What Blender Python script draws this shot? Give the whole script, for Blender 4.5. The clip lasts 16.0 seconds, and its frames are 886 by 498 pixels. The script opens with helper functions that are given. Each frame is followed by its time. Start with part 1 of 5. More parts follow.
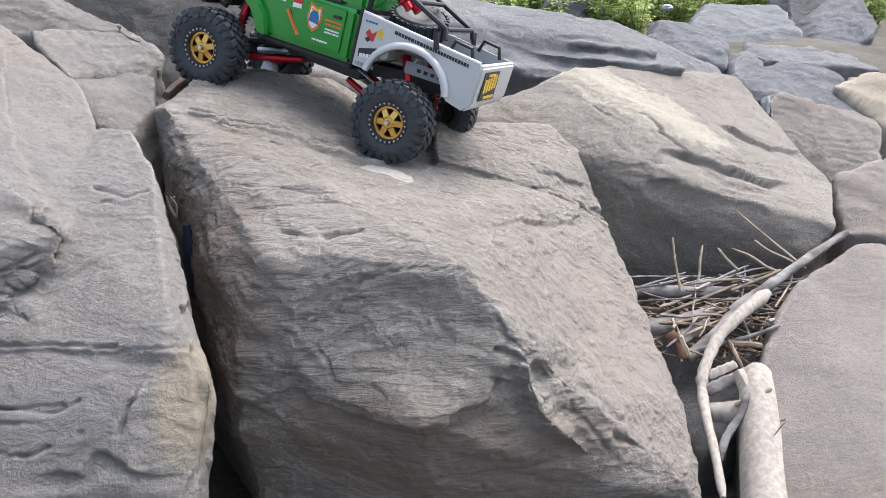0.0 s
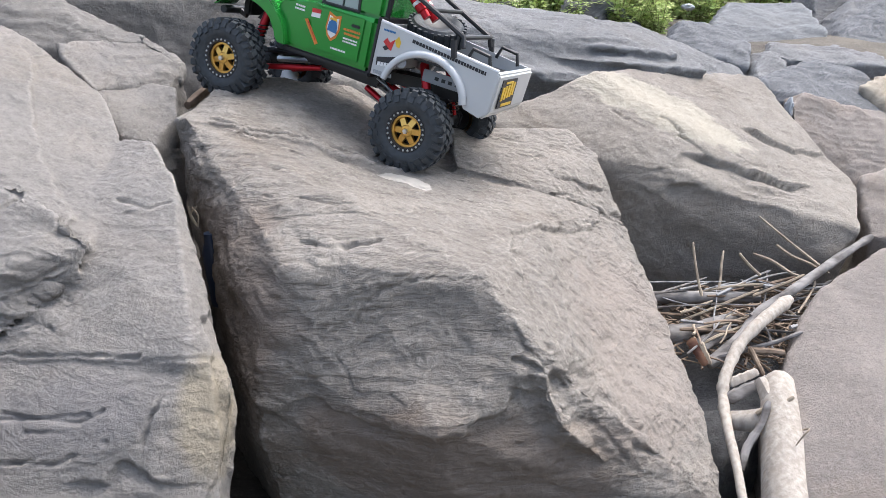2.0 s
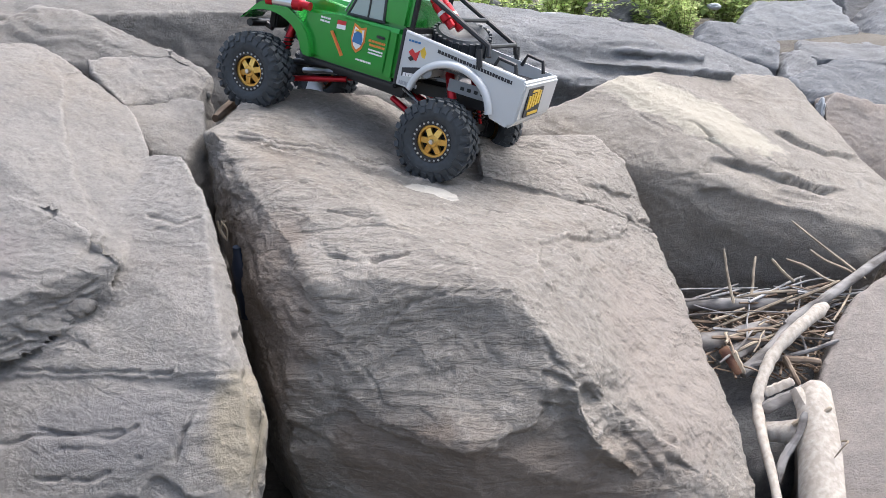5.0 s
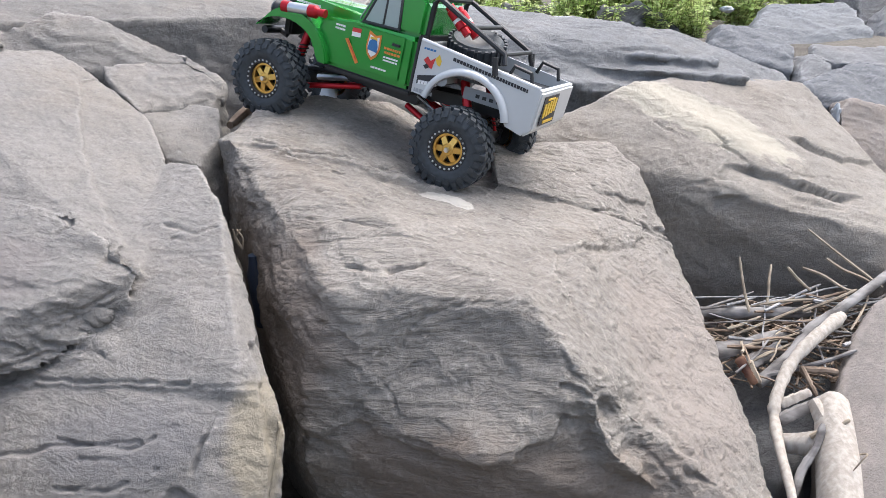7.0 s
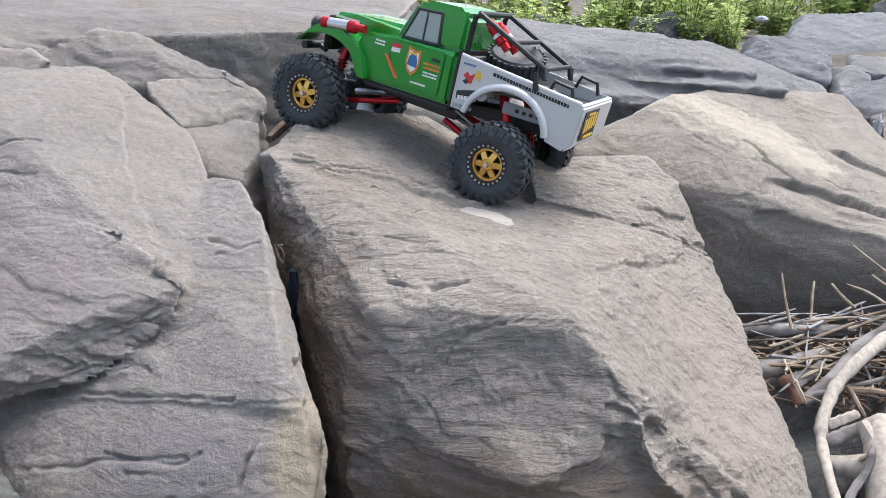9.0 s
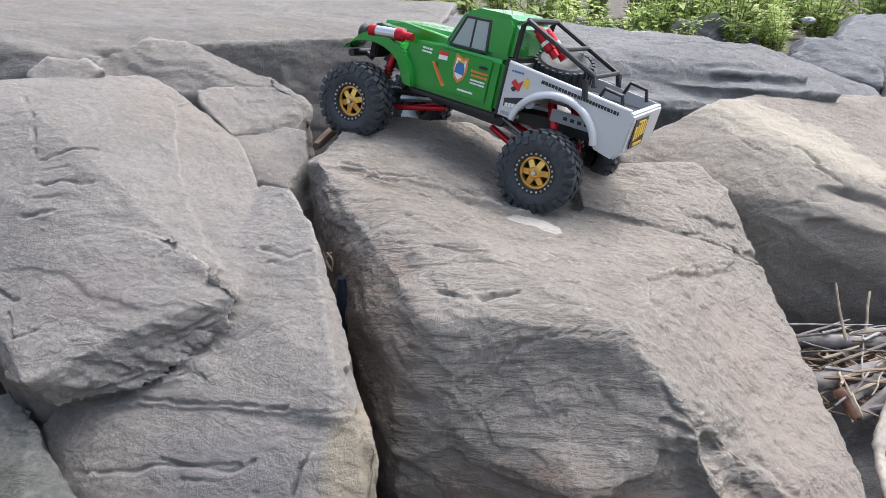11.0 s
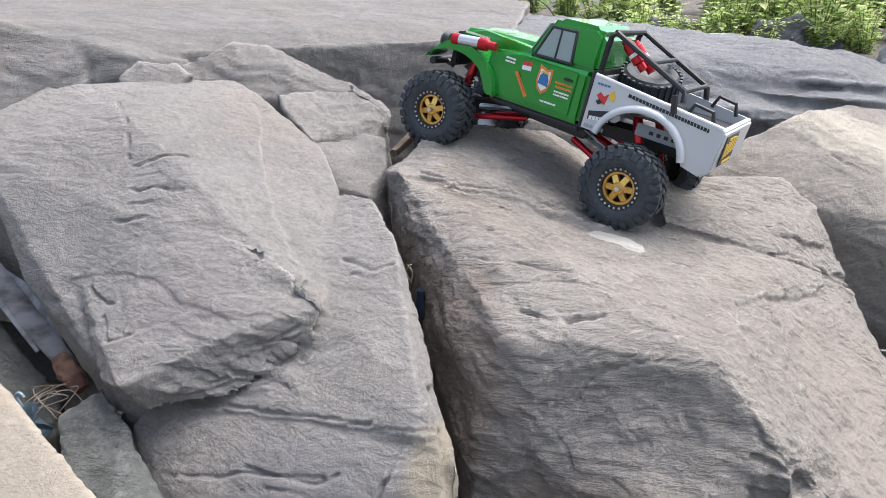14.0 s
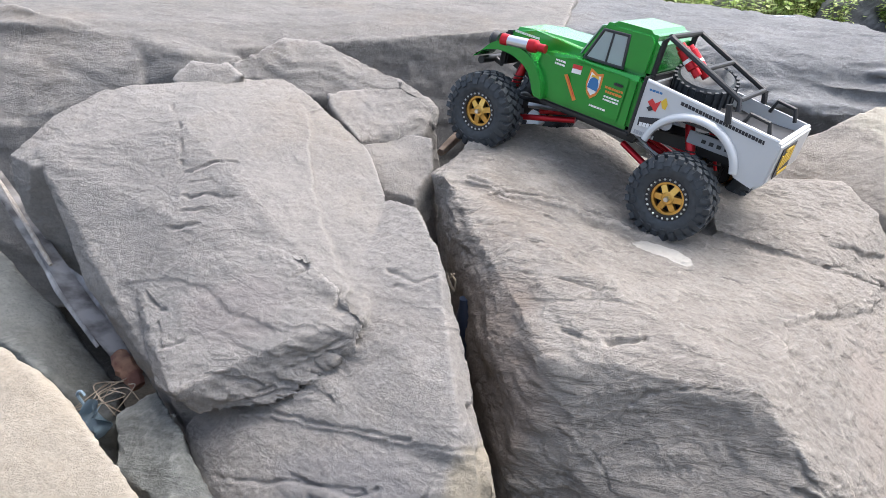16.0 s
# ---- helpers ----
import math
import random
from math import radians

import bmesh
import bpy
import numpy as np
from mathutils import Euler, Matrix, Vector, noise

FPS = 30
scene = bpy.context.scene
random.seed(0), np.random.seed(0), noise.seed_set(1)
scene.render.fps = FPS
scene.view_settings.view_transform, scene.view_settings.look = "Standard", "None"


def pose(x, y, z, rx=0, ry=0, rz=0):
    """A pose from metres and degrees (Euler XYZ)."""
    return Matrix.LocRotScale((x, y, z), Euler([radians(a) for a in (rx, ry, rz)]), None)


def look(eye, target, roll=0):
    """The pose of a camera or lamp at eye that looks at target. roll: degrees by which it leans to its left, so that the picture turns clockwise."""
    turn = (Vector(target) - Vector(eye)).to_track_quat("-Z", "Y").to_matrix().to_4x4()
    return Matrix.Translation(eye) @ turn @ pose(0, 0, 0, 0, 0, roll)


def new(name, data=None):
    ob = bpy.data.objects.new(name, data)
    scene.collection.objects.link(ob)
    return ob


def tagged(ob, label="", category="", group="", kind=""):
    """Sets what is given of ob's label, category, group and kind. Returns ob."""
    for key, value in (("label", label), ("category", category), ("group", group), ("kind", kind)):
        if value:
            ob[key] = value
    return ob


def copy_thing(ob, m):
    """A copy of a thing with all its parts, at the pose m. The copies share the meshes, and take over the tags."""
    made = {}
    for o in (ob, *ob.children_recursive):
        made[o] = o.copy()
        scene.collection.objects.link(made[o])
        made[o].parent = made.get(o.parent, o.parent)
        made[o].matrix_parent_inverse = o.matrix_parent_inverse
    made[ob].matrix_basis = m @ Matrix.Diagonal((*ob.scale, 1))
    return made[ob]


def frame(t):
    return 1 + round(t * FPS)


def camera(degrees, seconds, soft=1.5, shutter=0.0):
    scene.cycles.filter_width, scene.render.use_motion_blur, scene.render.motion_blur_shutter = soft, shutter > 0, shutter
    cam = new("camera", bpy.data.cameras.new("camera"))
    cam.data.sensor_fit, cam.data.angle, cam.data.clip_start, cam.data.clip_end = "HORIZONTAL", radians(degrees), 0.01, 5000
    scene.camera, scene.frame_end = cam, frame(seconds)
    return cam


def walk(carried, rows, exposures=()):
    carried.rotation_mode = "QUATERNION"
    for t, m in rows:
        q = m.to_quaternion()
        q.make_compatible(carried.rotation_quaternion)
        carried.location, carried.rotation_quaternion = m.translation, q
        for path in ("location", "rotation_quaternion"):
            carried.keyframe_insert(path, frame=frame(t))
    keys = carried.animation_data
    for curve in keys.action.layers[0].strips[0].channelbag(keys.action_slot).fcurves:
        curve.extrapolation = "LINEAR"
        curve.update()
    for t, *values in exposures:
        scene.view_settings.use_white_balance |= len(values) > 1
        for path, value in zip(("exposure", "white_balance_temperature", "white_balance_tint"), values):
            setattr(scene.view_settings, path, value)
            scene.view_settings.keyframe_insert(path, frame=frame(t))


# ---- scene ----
cam = camera(63, 16.0, soft=0.8)
PATH = [
    (0, pose(0.0112, -0.0163, 1.2147, 69.984, -2.057, -3.752)),
    (0.5, pose(0.0120, -0.0155, 1.2174, 69.962, -1.942, -3.468)),
    (1, pose(0.0126, -0.0148, 1.2202, 69.967, -1.752, -3.101)),
    (1.5, pose(0.0150, -0.0162, 1.2227, 69.999, -1.480, -2.637)),
    (2, pose(0.0153, -0.0152, 1.2278, 69.881, -1.270, -2.248)),
    (2.5, pose(0.0157, -0.0150, 1.2296, 69.917, -1.017, -1.877)),
    (3, pose(0.0154, -0.0134, 1.2300, 70.001, -0.778, -1.582)),
    (3.5, pose(0.0146, -0.0119, 1.2322, 70.020, -0.571, -1.278)),
    (4, pose(0.0141, -0.0106, 1.2338, 70.084, -0.290, -1.025)),
    (6.5, pose(0.0027, -0.0010, 1.2475, 69.903, -0.032, -0.193)),
    (7, pose(0.0000, 0.0000, 1.2500, 70.000, 0.000, 0.000)),
    (7.5, pose(-0.0043, 0.0008, 1.2523, 70.197, 0.045, 0.337)),
    (8, pose(-0.0109, 0.0023, 1.2542, 70.393, 0.120, 0.697)),
    (8.5, pose(-0.0176, 0.0045, 1.2568, 70.523, 0.206, 1.227)),
    (9, pose(-0.0232, 0.0064, 1.2587, 70.673, 0.342, 1.874)),
    (11.5, pose(-0.0513, 0.0106, 1.2710, 70.815, 1.022, 5.030)),
    (12, pose(-0.0583, 0.0100, 1.2739, 70.712, 1.104, 5.621)),
    (12.5, pose(-0.0642, 0.0083, 1.2760, 70.637, 1.195, 6.251)),
    (13, pose(-0.0726, 0.0099, 1.2790, 70.529, 1.192, 6.857)),
    (13.5, pose(-0.0823, 0.0154, 1.2845, 70.527, 0.823, 7.670)),
    (14, pose(-0.0836, 0.0222, 1.2989, 70.084, 0.650, 9.030)),
    (14.5, pose(-0.0784, 0.0316, 1.3230, 69.107, 0.717, 10.637)),
    (15, pose(-0.0754, 0.0412, 1.3484, 67.880, 0.900, 12.061)),
    (15.5, pose(-0.0745, 0.0434, 1.3559, 67.524, 1.086, 12.842)),
    (16, pose(-0.0756, 0.0445, 1.3601, 67.289, 1.210, 13.197)),
]
walk(cam, PATH, [(0, 1.30), (7, 1.35), (9, 1.25), (12, 1.19), (14, 1.33), (16, 1.45)])

# ---- daylight under a bright overcast sky ----
world = bpy.data.worlds.new("world")
scene.world = world
world.use_nodes = True
wn = world.node_tree.nodes
sky = wn.new("ShaderNodeTexSky")
sky.sky_type = "NISHITA"
sky.sun_disc = False
sky.sun_elevation = radians(65)
sky.sun_rotation = radians(54)
sky.air_density, sky.dust_density, sky.ozone_density = 1.0, 4.0, 1.0
veil = wn.new("ShaderNodeHueSaturation")  # thin cloud takes the blue out of the sky
veil.inputs["Saturation"].default_value = 0.84
world.node_tree.links.new(sky.outputs["Color"], veil.inputs["Color"])
world.node_tree.links.new(veil.outputs["Color"], wn["Background"].inputs["Color"])
wn["Background"].inputs["Strength"].default_value = 0.15
sun_data = bpy.data.lights.new("sun", "SUN")
sun_data.energy, sun_data.angle, sun_data.color = 1.5, radians(48), (0.96, 0.98, 1.0)
sun = new("sun", sun_data)
sun.matrix_world = look((1.5, 0.75, 4.0), (0, 0, 0))


# ---- materials ----
def material(name):
    m = bpy.data.materials.new(name)
    m.use_nodes = True
    return m, m.node_tree.nodes, m.node_tree.links, m.node_tree.nodes["Principled BSDF"]


def plain(name, color, rough=0.5, metal=0.0, grain=0.0, scale=60.0, bump=0.0, coat=0.0):
    """A material of one base colour with a fine mottle and relief."""
    m, n, l, b = material(name)
    b.inputs["Roughness"].default_value, b.inputs["Metallic"].default_value = rough, metal
    b.inputs["Coat Weight"].default_value = coat
    b.inputs["Base Color"].default_value = (*color, 1)
    if grain or bump:
        c, t = n.new("ShaderNodeTexCoord"), n.new("ShaderNodeTexNoise")
        t.inputs["Scale"].default_value, t.inputs["Detail"].default_value = scale, 6
        l.new(c.outputs["Object"], t.inputs["Vector"])
        if grain:
            mix = n.new("ShaderNodeMix")
            mix.data_type = "RGBA"
            mix.inputs["A"].default_value = (*[v * (1 - grain) for v in color], 1)
            mix.inputs["B"].default_value = (*[min(1, v * (1 + grain)) for v in color], 1)
            l.new(t.outputs["Fac"], mix.inputs["Factor"])
            l.new(mix.outputs["Result"], b.inputs["Base Color"])
        if bump:
            u = n.new("ShaderNodeBump")
            u.inputs["Strength"].default_value, u.inputs["Distance"].default_value = 1.0, bump
            l.new(t.outputs["Fac"], u.inputs["Height"])
            l.new(u.outputs["Normal"], b.inputs["Normal"])
    return m


def stone(name, light, dark, stain, turn=(0, 0, 0), layers=1.0, stains=0.5, speck=0.6, scrape=None, chalk=(0.62, 0.60, 0.56), split=0.25, relief=0.55, patches=()):
    """Weathered sandstone: broad tints, bedding streaks, sand grain, pits and brown stains."""
    m, n, l, b = material(name)
    b.inputs["Roughness"].default_value = 0.88
    b.inputs["Specular IOR Level"].default_value = 0.25
    geo = n.new("ShaderNodeTexCoord")
    mp = n.new("ShaderNodeMapping")
    mp.inputs["Rotation"].default_value = [radians(a) for a in turn]
    l.new(geo.outputs["Object"], mp.inputs["Vector"])

    def tex(scale, detail=6.0, rough=0.6, stretch=None):
        t = n.new("ShaderNodeTexNoise")
        t.inputs["Scale"].default_value, t.inputs["Detail"].default_value, t.inputs["Roughness"].default_value = scale, detail, rough
        src = mp
        if stretch:
            src = n.new("ShaderNodeMapping")
            src.inputs["Scale"].default_value = stretch
            l.new(mp.outputs["Vector"], src.inputs["Vector"])
        l.new(src.outputs["Vector"], t.inputs["Vector"])
        return t.outputs["Fac"]

    def ramp(fac, lo, hi, a=0.0, z=1.0):
        r = n.new("ShaderNodeMapRange")
        for key, v in (("From Min", lo), ("From Max", hi), ("To Min", a), ("To Max", z)):
            r.inputs[key].default_value = v
        l.new(fac, r.inputs["Value"])
        return r.outputs["Result"]

    def mix(fac, a, z, mode="MIX"):
        x = n.new("ShaderNodeMix")
        x.data_type, x.blend_type = "RGBA", mode
        l.new(fac, x.inputs["Factor"])
        for key, v in (("A", a), ("B", z)):
            if isinstance(v, tuple):
                x.inputs[key].default_value = (*v, 1)
            else:
                l.new(v, x.inputs[key])
        return x.outputs["Result"]

    def maths(op, a, z):
        x = n.new("ShaderNodeMath")
        x.operation = op
        for i, v in enumerate((a, z)):
            if isinstance(v, (int, float)):
                x.inputs[i].default_value = v
            else:
                l.new(v, x.inputs[i])
        return x.outputs[0]

    broad = tex(5.0, 5, 0.6)
    col = mix(ramp(broad, 0.35, 0.65), dark, light)
    streak = tex(7.0, 7, 0.65, (1.0, 1.0, 6.0))
    col = mix(ramp(streak, 0.42, 0.7, 0.0, 0.55 * layers), col, tuple(v * 0.72 for v in dark))
    rust = tex(3.4, 6, 0.62)
    col = mix(ramp(rust, 0.52, 0.72, 0.0, stains), col, stain)
    fine = tex(300.0, 3, 0.75)
    col = mix(ramp(fine, 0.47, 0.64, 0.0, 0.85 * speck), col, tuple(v * 0.55 for v in dark))
    pale = tex(150.0, 5, 0.75)
    col = mix(ramp(pale, 0.53, 0.66, 0.0, 0.38), col, tuple(min(1, v * 1.45) for v in light))
    seam = tex(1.0, 6, 0.6, (10, 60, 75))
    col = mix(ramp(seam, 0.56, 0.68, 0.0, 0.9 * split), col, tuple(v * 0.5 for v in dark))
    col = mix(ramp(seam, 0.44, 0.34, 0.0, 0.5 * split), col, tuple(min(1, v * 1.3) for v in light))
    mottle = tex(48.0, 5, 0.7)
    col = mix(ramp(mottle, 0.5, 0.75, 0.0, 0.35), col, tuple(v * 0.7 for v in dark))
    worn = n.new("ShaderNodeNewGeometry").outputs["Pointiness"]
    col = mix(ramp(worn, 0.508, 0.55, 0.0, 0.6), col, tuple(min(1, v * 1.35) for v in light))
    if scrape:
        # a chalky scraped patch: its centre and half-widths
        sm = n.new("ShaderNodeMapping")
        sm.vector_type = "TEXTURE"
        sm.inputs["Location"].default_value, sm.inputs["Rotation"].default_value, sm.inputs["Scale"].default_value = scrape
        l.new(geo.outputs["Object"], sm.inputs["Vector"])
        ln = n.new("ShaderNodeVectorMath")
        ln.operation = "LENGTH"
        l.new(sm.outputs["Vector"], ln.inputs[0])
        ragged = maths("ADD", ln.outputs["Value"], maths("MULTIPLY", tex(22.0, 5, 0.6), 1.0))
        col = mix(ramp(ragged, 1.45, 1.32, 0.0, 0.8), col, chalk)
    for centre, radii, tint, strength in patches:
        # a ragged-edged patch mixed towards its own tint
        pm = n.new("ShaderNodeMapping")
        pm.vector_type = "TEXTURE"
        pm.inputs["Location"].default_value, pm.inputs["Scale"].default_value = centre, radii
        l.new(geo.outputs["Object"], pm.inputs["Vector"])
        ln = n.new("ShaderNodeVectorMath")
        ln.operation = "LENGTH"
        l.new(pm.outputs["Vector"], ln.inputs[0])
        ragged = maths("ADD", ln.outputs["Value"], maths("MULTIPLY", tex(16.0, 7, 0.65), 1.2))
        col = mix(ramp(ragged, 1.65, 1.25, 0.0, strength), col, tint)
    l.new(col, b.inputs["Base Color"])
    chips = tex(26.0, 10, 0.68, (1.0, 1.0, 2.2))
    h = maths("ADD", maths("MULTIPLY", chips, 0.30 * relief), maths("MULTIPLY", fine, 0.24))
    h = maths("ADD", h, maths("MULTIPLY", tex(120.0, 6, 0.8), 0.40))
    h = maths("SUBTRACT", h, maths("MULTIPLY", ramp(seam, 0.5, 0.72), 0.55 * split))
    h = maths("ADD", h, maths("MULTIPLY", tex(1.0, 9, 0.68, (13, 40, 46)), 0.5 * relief))
    u = n.new("ShaderNodeBump")
    u.inputs["Strength"].default_value, u.inputs["Distance"].default_value = 1.0, 0.010
    l.new(h, u.inputs["Height"])
    l.new(u.outputs["Normal"], b.inputs["Normal"])
    return m


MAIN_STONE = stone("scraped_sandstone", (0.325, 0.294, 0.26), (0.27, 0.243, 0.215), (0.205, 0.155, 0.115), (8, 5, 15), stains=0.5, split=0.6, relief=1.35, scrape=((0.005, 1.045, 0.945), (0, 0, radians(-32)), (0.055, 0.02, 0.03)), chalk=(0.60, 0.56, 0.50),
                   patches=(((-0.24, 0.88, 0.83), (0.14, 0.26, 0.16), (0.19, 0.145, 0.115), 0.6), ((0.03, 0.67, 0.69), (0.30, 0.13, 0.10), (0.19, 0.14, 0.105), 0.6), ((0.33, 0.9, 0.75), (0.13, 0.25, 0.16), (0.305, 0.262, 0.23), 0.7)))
BROWN_STONE = stone("brown_grey_sandstone", (0.27, 0.238, 0.215), (0.205, 0.182, 0.166), (0.26, 0.20, 0.15), (0, 0, 0), 0.4, relief=0.35, split=0.12)
SANDSTONE = stone("sandstone", (0.252, 0.236, 0.219), (0.19, 0.178, 0.166), (0.215, 0.18, 0.145), (8, 5, 15), relief=0.45)
GREY_STONE = stone("grey_sandstone", (0.288, 0.266, 0.245), (0.226, 0.212, 0.199), (0.27, 0.23, 0.188), (-12, 8, 30), 0.5, relief=0.5,
                   patches=(((-0.53, 0.80, 0.915), (0.09, 0.06, 0.06), (0.225, 0.20, 0.19), 0.7), ((-0.35, 0.66, 0.79), (0.12, 0.05, 0.05), (0.20, 0.19, 0.19), 0.55), ((-0.20, 0.66, 0.79), (0.035, 0.06, 0.08), (0.34, 0.29, 0.21), 0.7)))
PALE_STONE = stone("pale_sandstone", (0.315, 0.285, 0.25), (0.245, 0.218, 0.19), (0.2, 0.165, 0.13), (-8, 22, 0), 0.6, scrape=((0.535, 1.53, 0.99), (radians(-15), radians(20), radians(-24)), (0.25, 0.085, 0.12)), chalk=(0.415, 0.378, 0.31), split=0.15, relief=0.2)
BLUE_STONE = stone("blue_grey_stone", (0.20, 0.203, 0.21), (0.145, 0.148, 0.155), (0.21, 0.185, 0.16), (10, 12, 0), 0.7, 0.35, relief=0.45)
PALE_BLUE_STONE = stone("pale_blue_grey_stone", (0.225, 0.23, 0.235), (0.18, 0.184, 0.19), (0.19, 0.18, 0.17), (10, 12, 0), 0.4, 0.3, relief=0.3)
LEDGE_STONE = stone("ledge_stone", (0.235, 0.234, 0.235), (0.172, 0.172, 0.174), (0.22, 0.19, 0.16), (0, 12, 10), 0.9, 0.35, relief=0.5)
GREEN_STONE = stone("greenish_stone", (0.2, 0.205, 0.19), (0.12, 0.125, 0.12), (0.15, 0.14, 0.11), (40, 0, 0), 0.7)
TAN_STONE = stone("tan_sandstone", (0.374, 0.327, 0.264), (0.297, 0.259, 0.208), (0.3, 0.24, 0.17), (10, 0, 0), 0.4, relief=0.35, split=0.08)
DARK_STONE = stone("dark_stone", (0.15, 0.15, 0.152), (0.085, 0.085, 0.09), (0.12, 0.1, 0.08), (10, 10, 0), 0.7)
GRAVEL = stone("gravel", (0.17, 0.15, 0.125), (0.08, 0.07, 0.06), (0.1, 0.075, 0.05), (0, 0, 0), 0.3)


# ---- boulders ----
# cracks: a broken line, its width and depth; steps: a line, the drop, its reach and side
MAIN_CRACKS = []
MAIN_CRACKS.append(([(-0.294, 1.118, 1.027), (-0.228, 1.09, 1.015), (-0.162, 1.107, 1.002), (-0.074, 1.104, 0.976), (-0.034, 1.094, 0.963)], 0.004, 0.008))
MAIN_CRACKS.append(([(-0.121, 0.829, 0.927), (-0.091, 0.811, 0.928), (-0.057, 0.804, 0.929), (-0.027, 0.811, 0.934)], 0.005, 0.01))
MAIN_CRACKS.append(([(0.196, 0.826, 0.859), (0.216, 0.774, 0.824), (0.212, 0.716, 0.797), (0.231, 0.702, 0.754), (0.274, 0.698, 0.702)], 0.004, 0.006))
MAIN_CRACKS.append(([(0.248, 1.141, 0.9), (0.285, 1.161, 0.897), (0.313, 1.171, 0.881), (0.354, 1.194, 0.858)], 0.005, 0.009))
MAIN_CRACKS.append(([(0.247, 0.732, 0.772), (0.265, 0.732, 0.756), (0.281, 0.723, 0.739)], 0.007, 0.006))
MAIN_CRACKS.append(([(0.272, 0.716, 0.744), (0.298, 0.723, 0.725)], 0.006, 0.007))
MAIN_CRACKS.append(([(0.285, 0.707, 0.715), (0.323, 0.716, 0.689)], 0.006, 0.007))
MAIN_CRACKS.append(([(0.056, 0.763, 0.914), (-0.003, 0.76, 0.901), (-0.042, 0.755, 0.878), (-0.055, 0.747, 0.853)], 0.003, 0.004))
MAIN_CRACKS.append(([(-0.096, 0.754, 0.835), (-0.062, 0.729, 0.804), (-0.042, 0.712, 0.754)], 0.003, 0.004))
MAIN_CRACKS.append(([(-0.175, 0.964, 0.983), (-0.113, 0.967, 0.974), (-0.036, 1.02, 0.957)], 0.003, 0.005))
MAIN_CRACKS.append(([(-0.199, 0.919, 0.96), (-0.106, 0.896, 0.96), (-0.003, 0.865, 0.944)], 0.003, 0.005))
MAIN_CRACKS.append(([(-0.104, 0.87, 0.95), (-0.031, 0.859, 0.949), (0.047, 0.848, 0.931)], 0.003, 0.004))
MAIN_CRACKS.append(([(-0.063, 0.913, 0.962), (0.012, 0.929, 0.945), (0.107, 0.947, 0.923)], 0.003, 0.004))
MAIN_CRACKS.append(([(-0.164, 1.059, 0.992), (-0.087, 1.04, 0.975), (-0.045, 1.034, 0.959)], 0.003, 0.004))
MAIN_CRACKS.append(([(0.013, 1.003, 0.947), (0.088, 1.017, 0.93), (0.162, 1.003, 0.912)], 0.003, 0.005))
MAIN_CRACKS.append(([(-0.016, 0.793, 0.927), (0.044, 0.793, 0.926), (0.098, 0.795, 0.915)], 0.003, 0.004))
MAIN_CRACKS.append(([(0.128, 0.729, 0.877), (0.142, 0.706, 0.847), (0.169, 0.709, 0.824)], 0.004, 0.006))
MAIN_CRACKS.append(([(0.135, 0.697, 0.831), (0.161, 0.7, 0.822), (0.194, 0.712, 0.792)], 0.005, 0.008))
MAIN_CRACKS.append(([(0.129, 0.69, 0.796), (0.162, 0.692, 0.791), (0.198, 0.692, 0.772)], 0.004, 0.006))
MAIN_CRACKS.append(([(0.077, 1.106, 0.939), (0.105, 1.113, 0.93), (0.139, 1.096, 0.923)], 0.004, 0.007))
MAIN_CRACKS.append(([(0.225, 1.246, 0.946), (0.258, 1.202, 0.927), (0.257, 1.141, 0.9)], 0.003, 0.004))
MAIN_STEPS = []
MAIN_STEPS.append(([(-0.293, 1.111, 1.024), (-0.227, 1.083, 1.012), (-0.16, 1.094, 1.0), (-0.073, 1.09, 0.974), (-0.021, 1.08, 0.96)], 0.01, 0.07, "down"))
MAIN_STEPS.append(([(-0.125, 0.802, 0.913), (-0.059, 0.778, 0.917), (0.004, 0.766, 0.914), (0.065, 0.758, 0.911), (0.114, 0.757, 0.9), (0.132, 0.738, 0.88)], 0.003, 0.05, "down"))
MAIN_STEPS.append(([(0.318, 1.109, 0.862), (0.233, 1.017, 0.89), (0.157, 0.941, 0.908), (0.146, 0.864, 0.905), (0.16, 0.787, 0.87), (0.184, 0.762, 0.845), (0.198, 0.723, 0.816), (0.211, 0.709, 0.772)], 0.009, 0.14, "right"))
MAIN_STEPS.append(([(0.287, 1.201, 0.917), (0.321, 1.215, 0.903), (0.371, 1.266, 0.886), (0.382, 1.221, 0.849)], 0.009, 0.05, "down"))
MAIN_STEPS.append(([(-0.097, 0.742, 0.761), (-0.042, 0.713, 0.746), (0.004, 0.686, 0.753), (0.041, 0.667, 0.755), (0.075, 0.669, 0.759), (0.11, 0.68, 0.777), (0.136, 0.692, 0.798)], 0.01, 0.12, "down"))
LEFT_STEPS = []
LEFT_STEPS.append(([(-0.702, 0.822, 0.943), (-0.636, 0.819, 0.958), (-0.579, 0.806, 0.953), (-0.54, 0.784, 0.939), (-0.475, 0.768, 0.927)], 0.004, 0.04, "down"))
LEFT_STEPS.append(([(-0.472, 0.731, 0.82), (-0.418, 0.716, 0.826), (-0.367, 0.701, 0.834), (-0.33, 0.697, 0.837), (-0.283, 0.687, 0.84)], 0.006, 0.06, "down"))
LEFT_STEPS.append(([(-0.579, 1.171, 1.107), (-0.532, 1.057, 1.061), (-0.498, 0.984, 1.032), (-0.465, 0.928, 1.002), (-0.419, 0.866, 0.972), (-0.393, 0.832, 0.957)], 0.007, 0.1, "right"))
